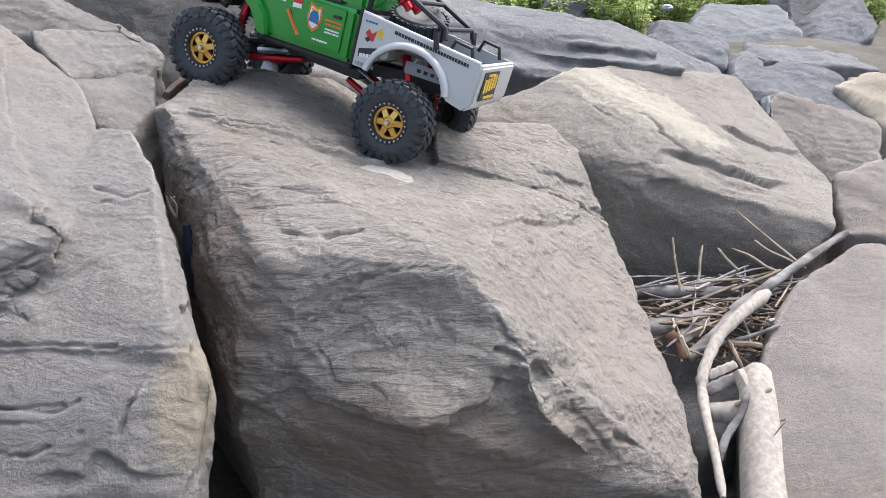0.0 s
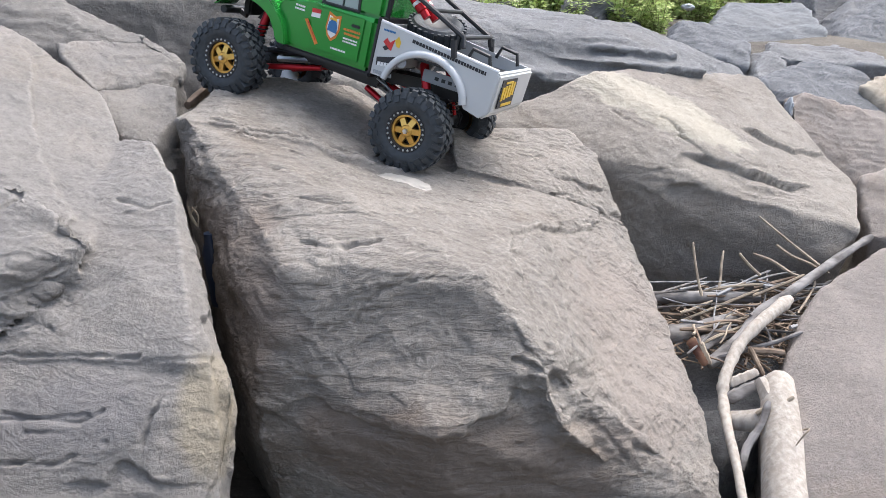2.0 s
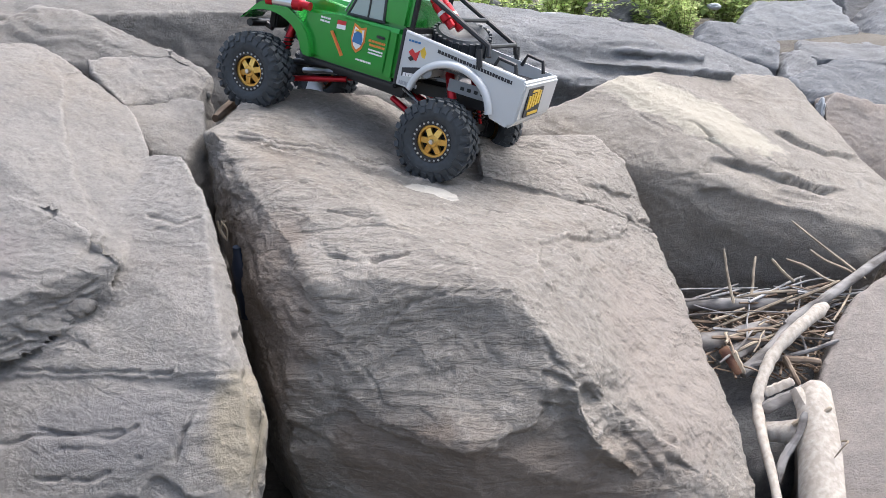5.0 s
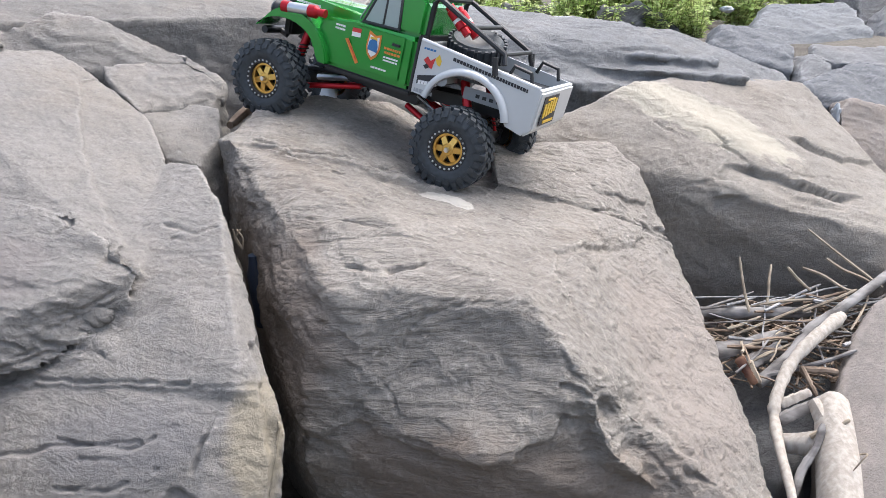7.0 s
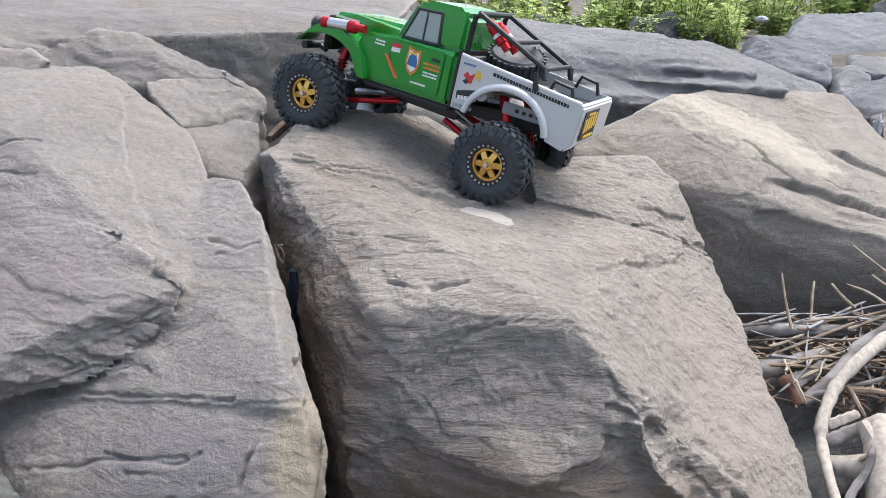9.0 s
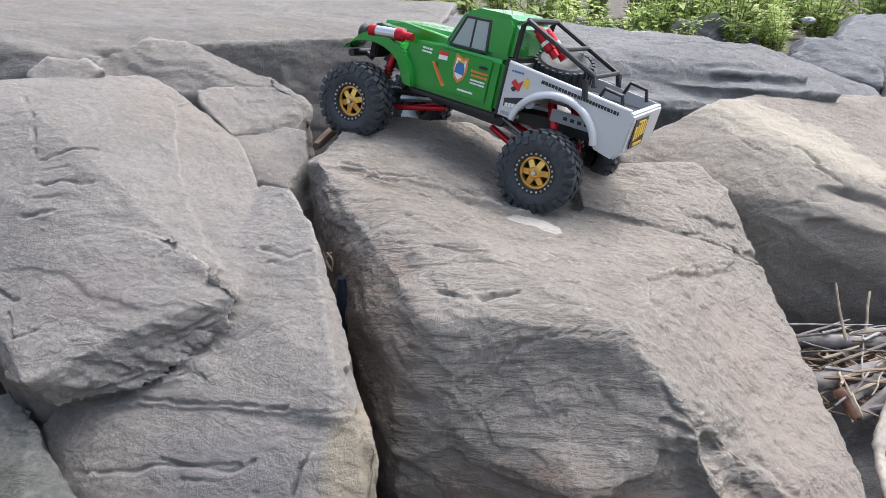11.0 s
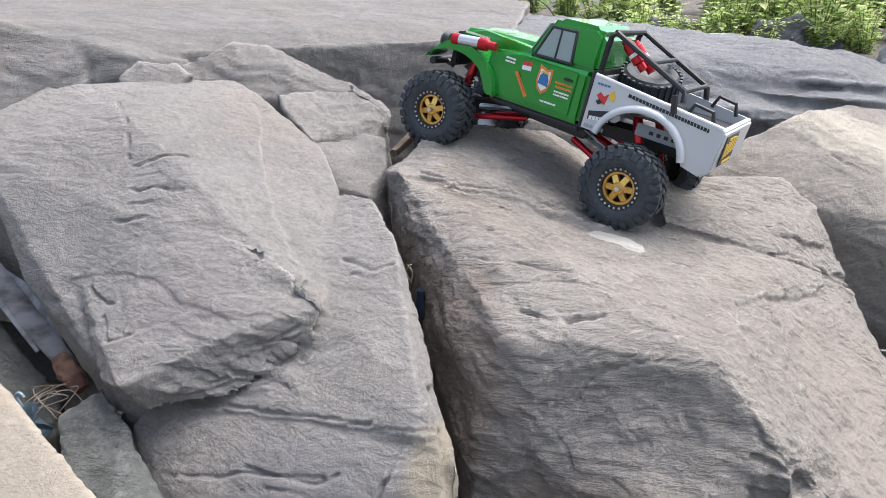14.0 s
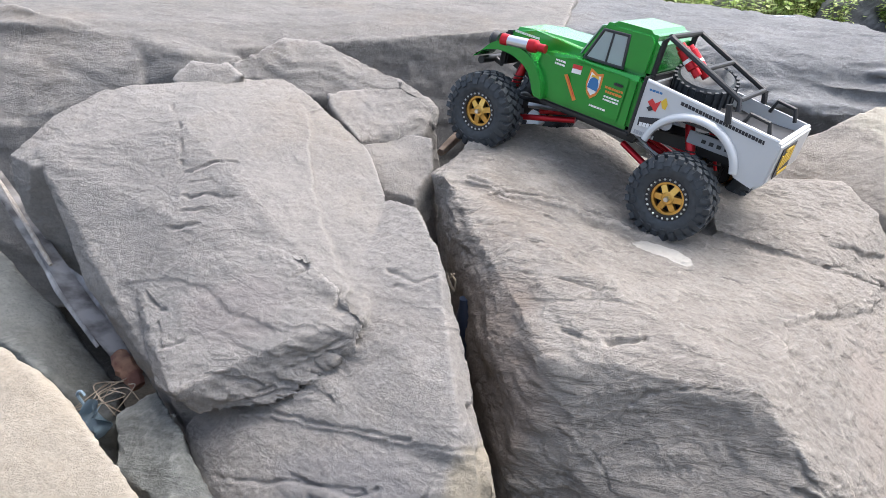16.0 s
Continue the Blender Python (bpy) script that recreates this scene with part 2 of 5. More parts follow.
LEFT_STEPS.append(([(-0.299, 0.611, 0.744), (-0.286, 0.62, 0.761), (-0.265, 0.616, 0.76), (-0.241, 0.608, 0.746)], 0.012, 0.06, "down"))
LEFT_STEPS.append(([(-0.221, 0.735, 0.87), (-0.204, 0.7, 0.846), (-0.194, 0.668, 0.815), (-0.186, 0.65, 0.778), (-0.187, 0.63, 0.735)], 0.012, 0.1, "right"))
LEFT_CRACKS = []
LEFT_CRACKS.append(([(-0.467, 0.733, 0.824), (-0.418, 0.719, 0.829), (-0.368, 0.704, 0.836), (-0.331, 0.699, 0.839), (-0.28, 0.69, 0.842)], 0.0035, 0.006))
LEFT_CRACKS.append(([(-0.769, 1.074, 1.135), (-0.721, 1.014, 1.119), (-0.701, 0.978, 1.093), (-0.691, 0.953, 1.075)], 0.003, 0.006))
LEFT_CRACKS.append(([(-0.676, 0.944, 1.065), (-0.646, 0.958, 1.074), (-0.614, 0.982, 1.073)], 0.003, 0.005))
LEFT_CRACKS.append(([(-0.665, 0.93, 1.056), (-0.625, 0.942, 1.062), (-0.592, 0.954, 1.06)], 0.003, 0.005))
LEFT_CRACKS.append(([(-0.666, 0.913, 1.044), (-0.628, 0.917, 1.046), (-0.592, 0.92, 1.043)], 0.004, 0.007))
LEFT_CRACKS.append(([(-0.658, 0.887, 1.025), (-0.625, 0.896, 1.029)], 0.003, 0.005))
LEFT_CRACKS.append(([(-0.665, 0.87, 1.009), (-0.621, 0.875, 1.015)], 0.004, 0.007))
LEFT_CRACKS.append(([(-0.517, 0.776, 0.933), (-0.574, 0.759, 0.911), (-0.619, 0.741, 0.894)], 0.0028, 0.004))
LEFT_CRACKS.append(([(-0.68, 0.807, 0.935), (-0.629, 0.781, 0.926)], 0.004, 0.006))
LEFT_CRACKS.append(([(-0.639, 0.772, 0.914), (-0.618, 0.742, 0.895)], 0.003, 0.005))
LEFT_CRACKS.append(([(-0.353, 0.881, 0.964), (-0.314, 0.866, 0.956), (-0.29, 0.875, 0.962)], 0.004, 0.007))
LEFT_CRACKS.append(([(-0.339, 0.857, 0.953), (-0.301, 0.855, 0.951)], 0.004, 0.006))
LEFT_CRACKS.append(([(-0.44, 0.75, 0.891), (-0.407, 0.762, 0.904), (-0.384, 0.772, 0.918)], 0.003, 0.005))
LEFT_CRACKS.append(([(-0.455, 0.744, 0.875), (-0.414, 0.757, 0.89), (-0.379, 0.77, 0.906)], 0.003, 0.006))
LEFT_CRACKS.append(([(-0.482, 0.732, 0.855), (-0.427, 0.748, 0.868), (-0.387, 0.765, 0.888)], 0.003, 0.006))
LEFT_CRACKS.append(([(-0.525, 0.722, 0.839), (-0.476, 0.733, 0.848), (-0.427, 0.747, 0.862)], 0.003, 0.005))
LEFT_CRACKS.append(([(-0.45, 0.742, 0.845), (-0.412, 0.745, 0.857), (-0.382, 0.729, 0.853)], 0.003, 0.005))
LEFT_CRACKS.append(([(-0.538, 0.686, 0.753), (-0.455, 0.671, 0.771), (-0.383, 0.659, 0.785), (-0.324, 0.651, 0.793)], 0.0035, 0.005))
LEFT_CRACKS.append(([(-0.424, 0.671, 0.783), (-0.383, 0.659, 0.785), (-0.33, 0.647, 0.787), (-0.308, 0.653, 0.8)], 0.0035, 0.005))
LEFT_CRACKS.append(([(-0.392, 0.649, 0.771), (-0.353, 0.642, 0.777), (-0.316, 0.636, 0.778)], 0.003, 0.004))
LEFT_CRACKS.append(([(-0.412, 0.634, 0.745), (-0.356, 0.626, 0.752), (-0.32, 0.628, 0.766), (-0.302, 0.63, 0.775)], 0.0035, 0.006))
LEFT_CRACKS.append(([(-0.26, 0.625, 0.776), (-0.249, 0.645, 0.809), (-0.243, 0.672, 0.833), (-0.231, 0.685, 0.85)], 0.003, 0.006))
LEFT_CRACKS.append(([(-0.226, 0.662, 0.822), (-0.211, 0.67, 0.827)], 0.003, 0.004))
LEFT_CRACKS.append(([(-0.476, 0.852, 0.986), (-0.455, 0.839, 0.977), (-0.466, 0.827, 0.969)], 0.004, 0.006))
LEFT_CRACKS.append(([(-0.4, 0.813, 0.957), (-0.364, 0.792, 0.94), (-0.358, 0.782, 0.914), (-0.374, 0.771, 0.898)], 0.003, 0.005))
PALE_CRACKS = []
PALE_CRACKS.append(([(0.535, 1.474, 0.978), (0.557, 1.463, 0.966), (0.571, 1.447, 0.953)], 0.004, 0.012))
PALE_CRACKS.append(([(0.563, 1.438, 0.945), (0.588, 1.42, 0.931), (0.612, 1.402, 0.917)], 0.004, 0.012))
PALE_CRACKS.append(([(0.601, 1.539, 0.986), (0.597, 1.507, 0.975)], 0.003, 0.006))
PALE_CRACKS.append(([(0.673, 1.419, 0.917), (0.703, 1.4, 0.905), (0.788, 1.425, 0.886)], 0.004, 0.008))
PALE_CRACKS.append(([(0.425, 1.487, 0.993), (0.458, 1.469, 0.976), (0.495, 1.451, 0.963)], 0.003, 0.007))
PALE_CRACKS.append(([(0.678, 1.58, 0.98), (0.7, 1.547, 0.958)], 0.003, 0.006))
PALE_CRACKS.append(([(0.414, 1.375, 0.876), (0.439, 1.371, 0.895)], 0.004, 0.006))
PALE_CRACKS.append(([(0.49, 1.353, 0.842), (0.519, 1.35, 0.785)], 0.003, 0.005))
PALE_STEPS = []
PALE_STEPS.append(([(0.616, 1.399, 0.915), (0.685, 1.379, 0.897), (0.757, 1.376, 0.875), (0.78, 1.373, 0.869)], 0.03, 0.07, "down"))
PALE_STEPS.append(([(0.778, 1.558, 0.942), (0.811, 1.53, 0.922), (0.858, 1.525, 0.904), (0.911, 1.551, 0.895)], 0.022, 0.06, "down"))
PALE_STEPS.append(([(0.552, 1.399, 0.923), (0.527, 1.365, 0.897), (0.534, 1.344, 0.868)], 0.014, 0.08, "down"))


def lattice(ix, iy, iz, seed):
    h = (ix * 374761393 + iy * 668265263 + iz * 2147483647 + seed * 974711) & 0xFFFFFFFF
    h = ((h ^ (h >> 13)) * 1274126177) & 0xFFFFFFFF
    return ((h ^ (h >> 16)) & 0xFFFF) / 32767.5 - 1.0


def grain(p, seed):
    """Smooth noise in -1..1 at the rows of p."""
    i = np.floor(p).astype(np.int64)
    f = p - i
    f = f * f * f * (f * (f * 6 - 15) + 10)
    out = np.zeros(len(p))
    for dx in (0, 1):
        for dy in (0, 1):
            for dz in (0, 1):
                w = np.where(dx, f[:, 0], 1 - f[:, 0]) * np.where(dy, f[:, 1], 1 - f[:, 1]) * np.where(dz, f[:, 2], 1 - f[:, 2])
                out += w * lattice(i[:, 0] + dx, i[:, 1] + dy, i[:, 2] + dz, seed)
    return out


def layered(p, seed, octaves=4, gain=0.5):
    out, a = np.zeros(len(p)), 1.0
    for k in range(octaves):
        out += a * grain(p * 2.03 ** k, seed + 17 * k)
        a *= gain
    return out


def normals_of(v, q):
    n = np.cross(v[q[:, 2]] - v[q[:, 0]], v[q[:, 3]] - v[q[:, 1]])
    out = np.zeros_like(v)
    for k in range(4):
        np.add.at(out, q[:, k], n)
    return out / (np.linalg.norm(out, axis=1)[:, None] + 1e-12)


def along(v, line):
    """The distance of the rows of v from a broken line, and the offset from its nearest point."""
    best, off = np.full(len(v), 9.0), np.zeros_like(v)
    for a, b in zip(line[:-1], line[1:]):
        t = np.clip(((v - a) @ (b - a)) / max(1e-9, (b - a) @ (b - a)), 0, 1)
        gap = v - a - t[:, None] * (b - a)
        far = np.linalg.norm(gap, axis=1)
        near = far < best
        best[near], off[near] = far[near], gap[near]
    return best, off


def laid_on(v, line, spacing=0.02):
    """The line with more points, each laid on the nearest vertex."""
    line, out = np.array(line), []
    for a, b in zip(line[:-1], line[1:]):
        steps = max(1, int(np.linalg.norm(b - a) / spacing))
        out += [a + (b - a) * k / steps for k in range(steps)]
    out.append(line[-1])
    lo, hi = line.min(0) - 0.05, line.max(0) + 0.05
    near = v[np.all((v > lo) & (v < hi), axis=1)]
    return np.array([near[np.argmin(((near - p) ** 2).sum(1))] for p in out]) if len(near) else np.array(out)


SIDES = {"down": (0.0, -0.75, -0.65), "right": (0.9, -0.3, -0.3)}


def boulder(name, blocks, mat, label, voxel=0.008, soften=4, lump=0.012, bedding=0.005, chip=0.004, tilt=(8, 5, 15), seed=1,
            cracks=(), steps=(), rough=(), dents=(), group="boulders of the rocky bank"):
    """A boulder: the convex blocks are merged into one body, its arrises worn round, then broken up by lumps, bedding and chips.
    cracks: broken lines with a width and a depth; steps: lines past which, on one side, the face drops and comes back over a reach;
    rough: places, radii and heights of knobbly broken patches; dents: places, half-widths and depths of hollows."""
    raw = bpy.data.meshes.new("raw")
    bm = bmesh.new()
    for corners in blocks:
        vs = [bm.verts.new(c) for c in corners]
        res = bmesh.ops.convex_hull(bm, input=vs)
        bmesh.ops.delete(bm, geom=[g for g in res["geom_interior"] if isinstance(g, bmesh.types.BMVert)], context="VERTS")
    bmesh.ops.recalc_face_normals(bm, faces=bm.faces[:])
    bm.to_mesh(raw)
    bm.free()
    tmp = new("tmp", raw)
    rem = tmp.modifiers.new("merge", "REMESH")
    rem.mode, rem.voxel_size = "VOXEL", voxel
    got = tmp.evaluated_get(bpy.context.evaluated_depsgraph_get()).to_mesh()
    v = np.zeros(len(got.vertices) * 3)
    got.vertices.foreach_get("co", v)
    v = v.reshape(-1, 3)
    q = np.zeros(len(got.loops), dtype=np.int64)
    got.loops.foreach_get("vertex_index", q)
    q = q.reshape(-1, 4)
    bpy.data.objects.remove(tmp)
    bpy.data.meshes.remove(raw)
    count = np.bincount(q.ravel(), minlength=len(v))[:, None] * 2.0
    for _ in range(soften):
        s = np.zeros_like(v)
        for k in range(4):
            np.add.at(s, q[:, k], v[q[:, (k + 1) % 4]] + v[q[:, (k + 3) % 4]])
        v = 0.4 * v + 0.6 * s / count
    n = normals_of(v, q)
    turn = np.array(Euler([radians(a) for a in tilt]).to_matrix())
    b = v @ turn
    wob = b + 0.03 * np.stack([grain(b * 9, seed + k) for k in range(3)], 1)
    d = lump * (layered(v * 4.5, seed, 2) + 0.35 * layered(v * 14, seed + 5, 2))
    beds = layered(wob * (6, 6, 34), seed + 50, 4, 0.55)
    d += bedding * (0.8 * beds - 0.9 * np.clip(1 - 5 * np.abs(grain(wob * (4, 4, 26), seed + 70)), 0, 1))
    flake = layered(wob * (13, 13, 22), seed + 90, 3)
    step = flake * 2.6
    edge = np.clip((step - np.floor(step) - 0.82) / 0.18, 0, 1)
    d += chip * 0.85 * (np.floor(step) + edge * edge * (3 - 2 * edge))
    d += chip * 0.45 * layered(v * 60, seed + 120, 3, 0.65)
    ridge = np.abs(layered(wob * (11, 36, 36), seed + 140, 4, 0.62))
    d += chip * 1.6 * np.minimum(ridge, 0.55) * (0.7 + 0.5 * grain(v * 7, seed + 180))
    for kind, marks in (("crack", cracks), ("step", steps)):
        for line, *size in marks:
            reach = 1.1 * size[0] if kind == "crack" else size[1]
            line = laid_on(v, line)
            sel = np.flatnonzero(np.all((v > line.min(0) - reach - 0.01) & (v < line.max(0) + reach + 0.01), axis=1))
            if not len(sel):
                continue
            w = v[sel]
            rag = np.stack([0.004 * grain(w * 35, seed + 9 + k) + 0.002 * grain(w * 110, seed + 19 + k) for k in range(3)], 1)
            far, off = along(w + rag, line)
            if kind == "crack":
                d[sel] -= 1.3 * size[1] * np.clip(1 - far / reach, 0, 1) * (0.7 + 0.5 * grain(w * 25, seed + 33))
            else:
                onto = np.clip(off @ np.array(SIDES[size[2]]) / 0.004, 0, 1)
                d[sel] -= size[0] * onto * np.clip(1 - far / reach, 0, 1) ** 1.5 * (0.8 + 0.4 * grain(w * 18, seed + 35))
    for place, radii, depth in dents:
        away = (((v - np.array(place)) / np.array(radii)) ** 2).sum(1)
        d -= depth * np.clip(1 - away, 0, 1)
    for place, radius, height in rough:
        inside = np.clip(1.4 * (1 - np.linalg.norm(v - np.array(place), axis=1) / radius), 0, 1)
        sel = np.flatnonzero(inside > 0)
        plate = layered(wob[sel] * (12, 12, 42), seed + 210, 3, 0.5) * 2.2
        part_way = np.clip((plate - np.floor(plate) - 0.75) / 0.25, 0, 1)
        d[sel] += height * inside[sel] * 0.5 * (np.floor(plate) + part_way)
    v = v + n * d[:, None]
    me = bpy.data.meshes.new(name)
    me.vertices.add(len(v))
    me.vertices.foreach_set("co", v.ravel())
    me.loops.add(q.size)
    me.loops.foreach_set("vertex_index", q.ravel().astype(np.int32))
    me.polygons.add(len(q))
    me.polygons.foreach_set("loop_start", np.arange(0, q.size, 4, dtype=np.int32))
    me.update(calc_edges=True)
    me.polygons.foreach_set("use_smooth", np.ones(len(q), dtype=bool))
    me.materials.append(mat)
    ob = new(name, me)
    return tagged(ob, label, "boulder", group)


boulder("boulder", [
    [(-0.365, 1.16, 1.015), (-0.33, 1.10, 1.03), (-0.20, 0.93, 0.965), (-0.135, 0.80, 0.905), (-0.05, 0.775, 0.914), (0.095, 0.757, 0.913),
     (0.15, 0.71, 0.855), (0.05, 0.665, 0.757), (-0.07, 0.735, 0.81), (-0.17, 0.765, 0.69), (0.20, 0.722, 0.755), (0.33, 0.70, 0.64),
     (0.28, 0.955, 0.795), (0.27, 1.13, 0.896), (0.36, 1.17, 0.85), (0.18, 1.0, 0.892), (0.04, 1.05, 0.942), (-0.25, 1.25, 1.0), (-0.34, 1.22, 1.03), (0.40, 1.20, 0.83), (0.415, 1.06, 0.765), (0.43, 0.84, 0.66), (0.42, 0.72, 0.60),
     (-0.243, 0.925, 0.911), (-0.20, 0.86, 0.885), (-0.172, 0.79, 0.83), (-0.30, 1.03, 0.95), (-0.25, 0.93, 0.80), (-0.18, 0.80, 0.75), (-0.3, 1.1, 0.46), (-0.15, 0.83, 0.46), (0.1, 0.74, 0.46), (0.40, 0.78, 0.46), (0.43, 1.2, 0.46), (-0.3, 1.3, 0.46)],
    [(0.088, 1.165, 0.945), (0.088, 1.28, 0.985), (0.32, 1.37, 0.968), (0.37, 1.33, 0.93), (0.405, 1.22, 0.83), (0.26, 1.14, 0.905), (0.14, 1.44, 0.95), (0.26, 1.45, 0.95),
     (0.1, 1.2, 0.5), (0.42, 1.25, 0.5), (0.3, 1.45, 0.5), (0.1, 1.45, 0.5)],
    [(-0.34, 1.14, 1.03), (-0.31, 1.26, 1.072), (-0.22, 1.33, 1.065), (-0.10, 1.40, 1.04), (0.0, 1.42, 0.975), (0.05, 1.28, 0.925), (0.03, 1.12, 0.942), (-0.15, 1.06, 0.99), (-0.25, 1.075, 1.018),
     (-0.3, 1.2, 0.6), (0.05, 1.2, 0.6), (0.05, 1.4, 0.6), (-0.2, 1.35, 0.6)],
    [(0.085, 0.765, 0.905), (0.14, 0.725, 0.87), (0.165, 0.70, 0.83), (0.21, 0.715, 0.765), (0.186, 0.665, 0.768), (0.25, 0.69, 0.70), (0.23, 0.78, 0.76), (0.17, 0.80, 0.85), (0.15, 0.76, 0.65), (0.12, 0.84, 0.89)],
    [(0.02, 1.12, 0.938), (0.10, 1.165, 0.925), (0.10, 1.42, 0.955), (0.02, 1.42, 0.955), (0.02, 1.15, 0.7), (0.10, 1.17, 0.7), (0.10, 1.4, 0.7), (0.02, 1.4, 0.7)],
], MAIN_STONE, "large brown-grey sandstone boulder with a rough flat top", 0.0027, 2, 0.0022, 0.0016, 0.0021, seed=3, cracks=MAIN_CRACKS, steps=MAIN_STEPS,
   rough=(((0.17, 0.708, 0.81), 0.09, 0.0045), ((0.22, 0.69, 0.74), 0.08, 0.003), ((-0.33, 1.05, 1.0), 0.09, 0.004)),
   dents=(((0.015, 0.715, 0.835), (0.135, 0.10, 0.078), 0.019), ((0.30, 0.92, 0.80), (0.13, 0.20, 0.14), 0.012)))

boulder("boulder", [
    [(-0.93, 0.95, 1.085), (-0.95, 1.05, 1.12), (-0.90, 1.12, 1.155), (-0.80, 1.13, 1.15), (-0.75, 1.20, 1.157), (-0.65, 1.245, 1.15), (-0.58, 1.22, 1.115), (-0.475, 1.155, 1.06),
     (-0.41, 1.045, 1.012), (-0.42, 0.885, 0.965), (-0.36, 0.80, 0.932), (-0.63, 0.89, 1.015), (-0.71, 1.01, 1.118), (-0.47, 0.765, 0.85), (-0.642, 0.748, 0.853), (-0.725, 0.802, 0.894), (-0.80, 0.845, 0.92),
     (-0.5, 0.75, 0.5), (-0.4, 1.0, 0.5), (-0.8, 1.05, 0.5), (-0.84, 0.95, 0.8)],
    [(-0.42, 1.03, 1.0), (-0.40, 1.04, 1.008), (-0.345, 0.995, 1.016), (-0.295, 0.92, 0.98), (-0.268, 0.83, 0.94), (-0.225, 0.71, 0.872), (-0.362, 0.806, 0.926), (-0.41, 0.880, 0.960), (-0.33, 0.86, 0.955), (-0.28, 0.70, 0.836), (-0.47, 0.742, 0.826),
     (-0.60, 0.735, 0.78), (-0.17, 0.672, 0.80), (-0.284, 0.695, 0.84), (-0.368, 0.705, 0.835), (-0.222, 0.677, 0.845), (-0.246, 0.645, 0.808), (-0.32, 0.642, 0.782), (-0.383, 0.650, 0.775), (-0.50, 0.675, 0.755),
     (-0.185, 0.615, 0.70), (-0.25, 0.60, 0.735), (-0.42, 0.60, 0.70), (-0.52, 0.64, 0.68), (-0.5, 0.60, 0.48), (-0.2, 0.60, 0.48), (-0.3, 0.95, 0.48), (-0.45, 0.95, 0.48)],
    [(-0.355, 0.79, 0.937), (-0.37, 0.785, 0.918), (-0.45, 0.752, 0.918), (-0.585, 0.695, 0.862), (-0.625, 0.72, 0.852), (-0.645, 0.765, 0.88), (-0.63, 0.885, 1.012), (-0.72, 0.84, 0.95), (-0.45, 0.85, 0.985), (-0.459, 0.734, 0.836), (-0.372, 0.772, 0.897), (-0.56, 0.712, 0.822)],
    [(-0.907, 1.10, 1.158), (-0.961, 1.04, 1.122), (-1.004, 0.97, 1.072), (-0.924, 0.93, 1.068), (-0.836, 1.14, 1.14), (-0.80, 0.98, 1.07), (-0.98, 0.95, 0.98), (-0.8, 1.0, 0.8), (-0.95, 1.0, 0.8)],
], GREY_STONE, "large grey sandstone boulder with ripple marks and an overhanging ledge", 0.0027, 1, 0.0016, 0.0008, 0.0011, (-12, 8, 30), seed=8, cracks=LEFT_CRACKS, steps=LEFT_STEPS,
   rough=(((-0.43, 0.765, 0.89), 0.10, 0.006), ((-0.52, 0.735, 0.85), 0.08, 0.006), ((-0.23, 0.68, 0.85), 0.06, 0.004)))

boulder("boulder", [[(-0.49, 1.15, 1.06), (-0.43, 1.21, 1.07), (-0.38, 1.235, 1.06), (-0.365, 1.18, 1.02), (-0.38, 1.11, 0.985), (-0.43, 1.105, 1.0), (-0.5, 1.2, 0.7), (-0.36, 1.2, 0.7), (-0.36, 1.13, 0.7), (-0.45, 1.1, 0.7)]],
        GREY_STONE, "small wedge-shaped grey stone jammed between two boulders", 0.005, 2, 0.003, 0.001, 0.0012, seed=12)
boulder("boulder", [[(-0.58, 1.27, 1.12), (-0.47, 1.36, 1.13), (-0.40, 1.35, 1.08), (-0.41, 1.29, 1.04), (-0.5, 1.19, 1.06), (-0.56, 1.24, 1.1), (-0.6, 1.3, 0.7), (-0.4, 1.4, 0.7), (-0.42, 1.28, 0.7)]],
        GREY_STONE, "fractured pale grey stone with a sharp edge", 0.005, 1, 0.003, 0.002, 0.002, seed=21)
boulder("boulder", [[(-0.78, 1.26, 1.15), (-0.75, 1.3, 1.19), (-0.7, 1.36, 1.2), (-0.59, 1.42, 1.17), (-0.545, 1.42, 1.155), (-0.455, 1.4, 1.113), (-0.396, 1.36, 1.075), (-0.39, 1.33, 1.056), (-0.59, 1.30, 1.12), (-0.65, 1.29, 1.14), (-0.8, 1.4, 0.7), (-0.5, 1.45, 0.7), (-0.6, 1.3, 0.7)]],
        SANDSTONE, "layered brown stone lying against a slab", 0.007, 2, 0.006, 0.006, 0.003, (-5, 25, 0), seed=25)
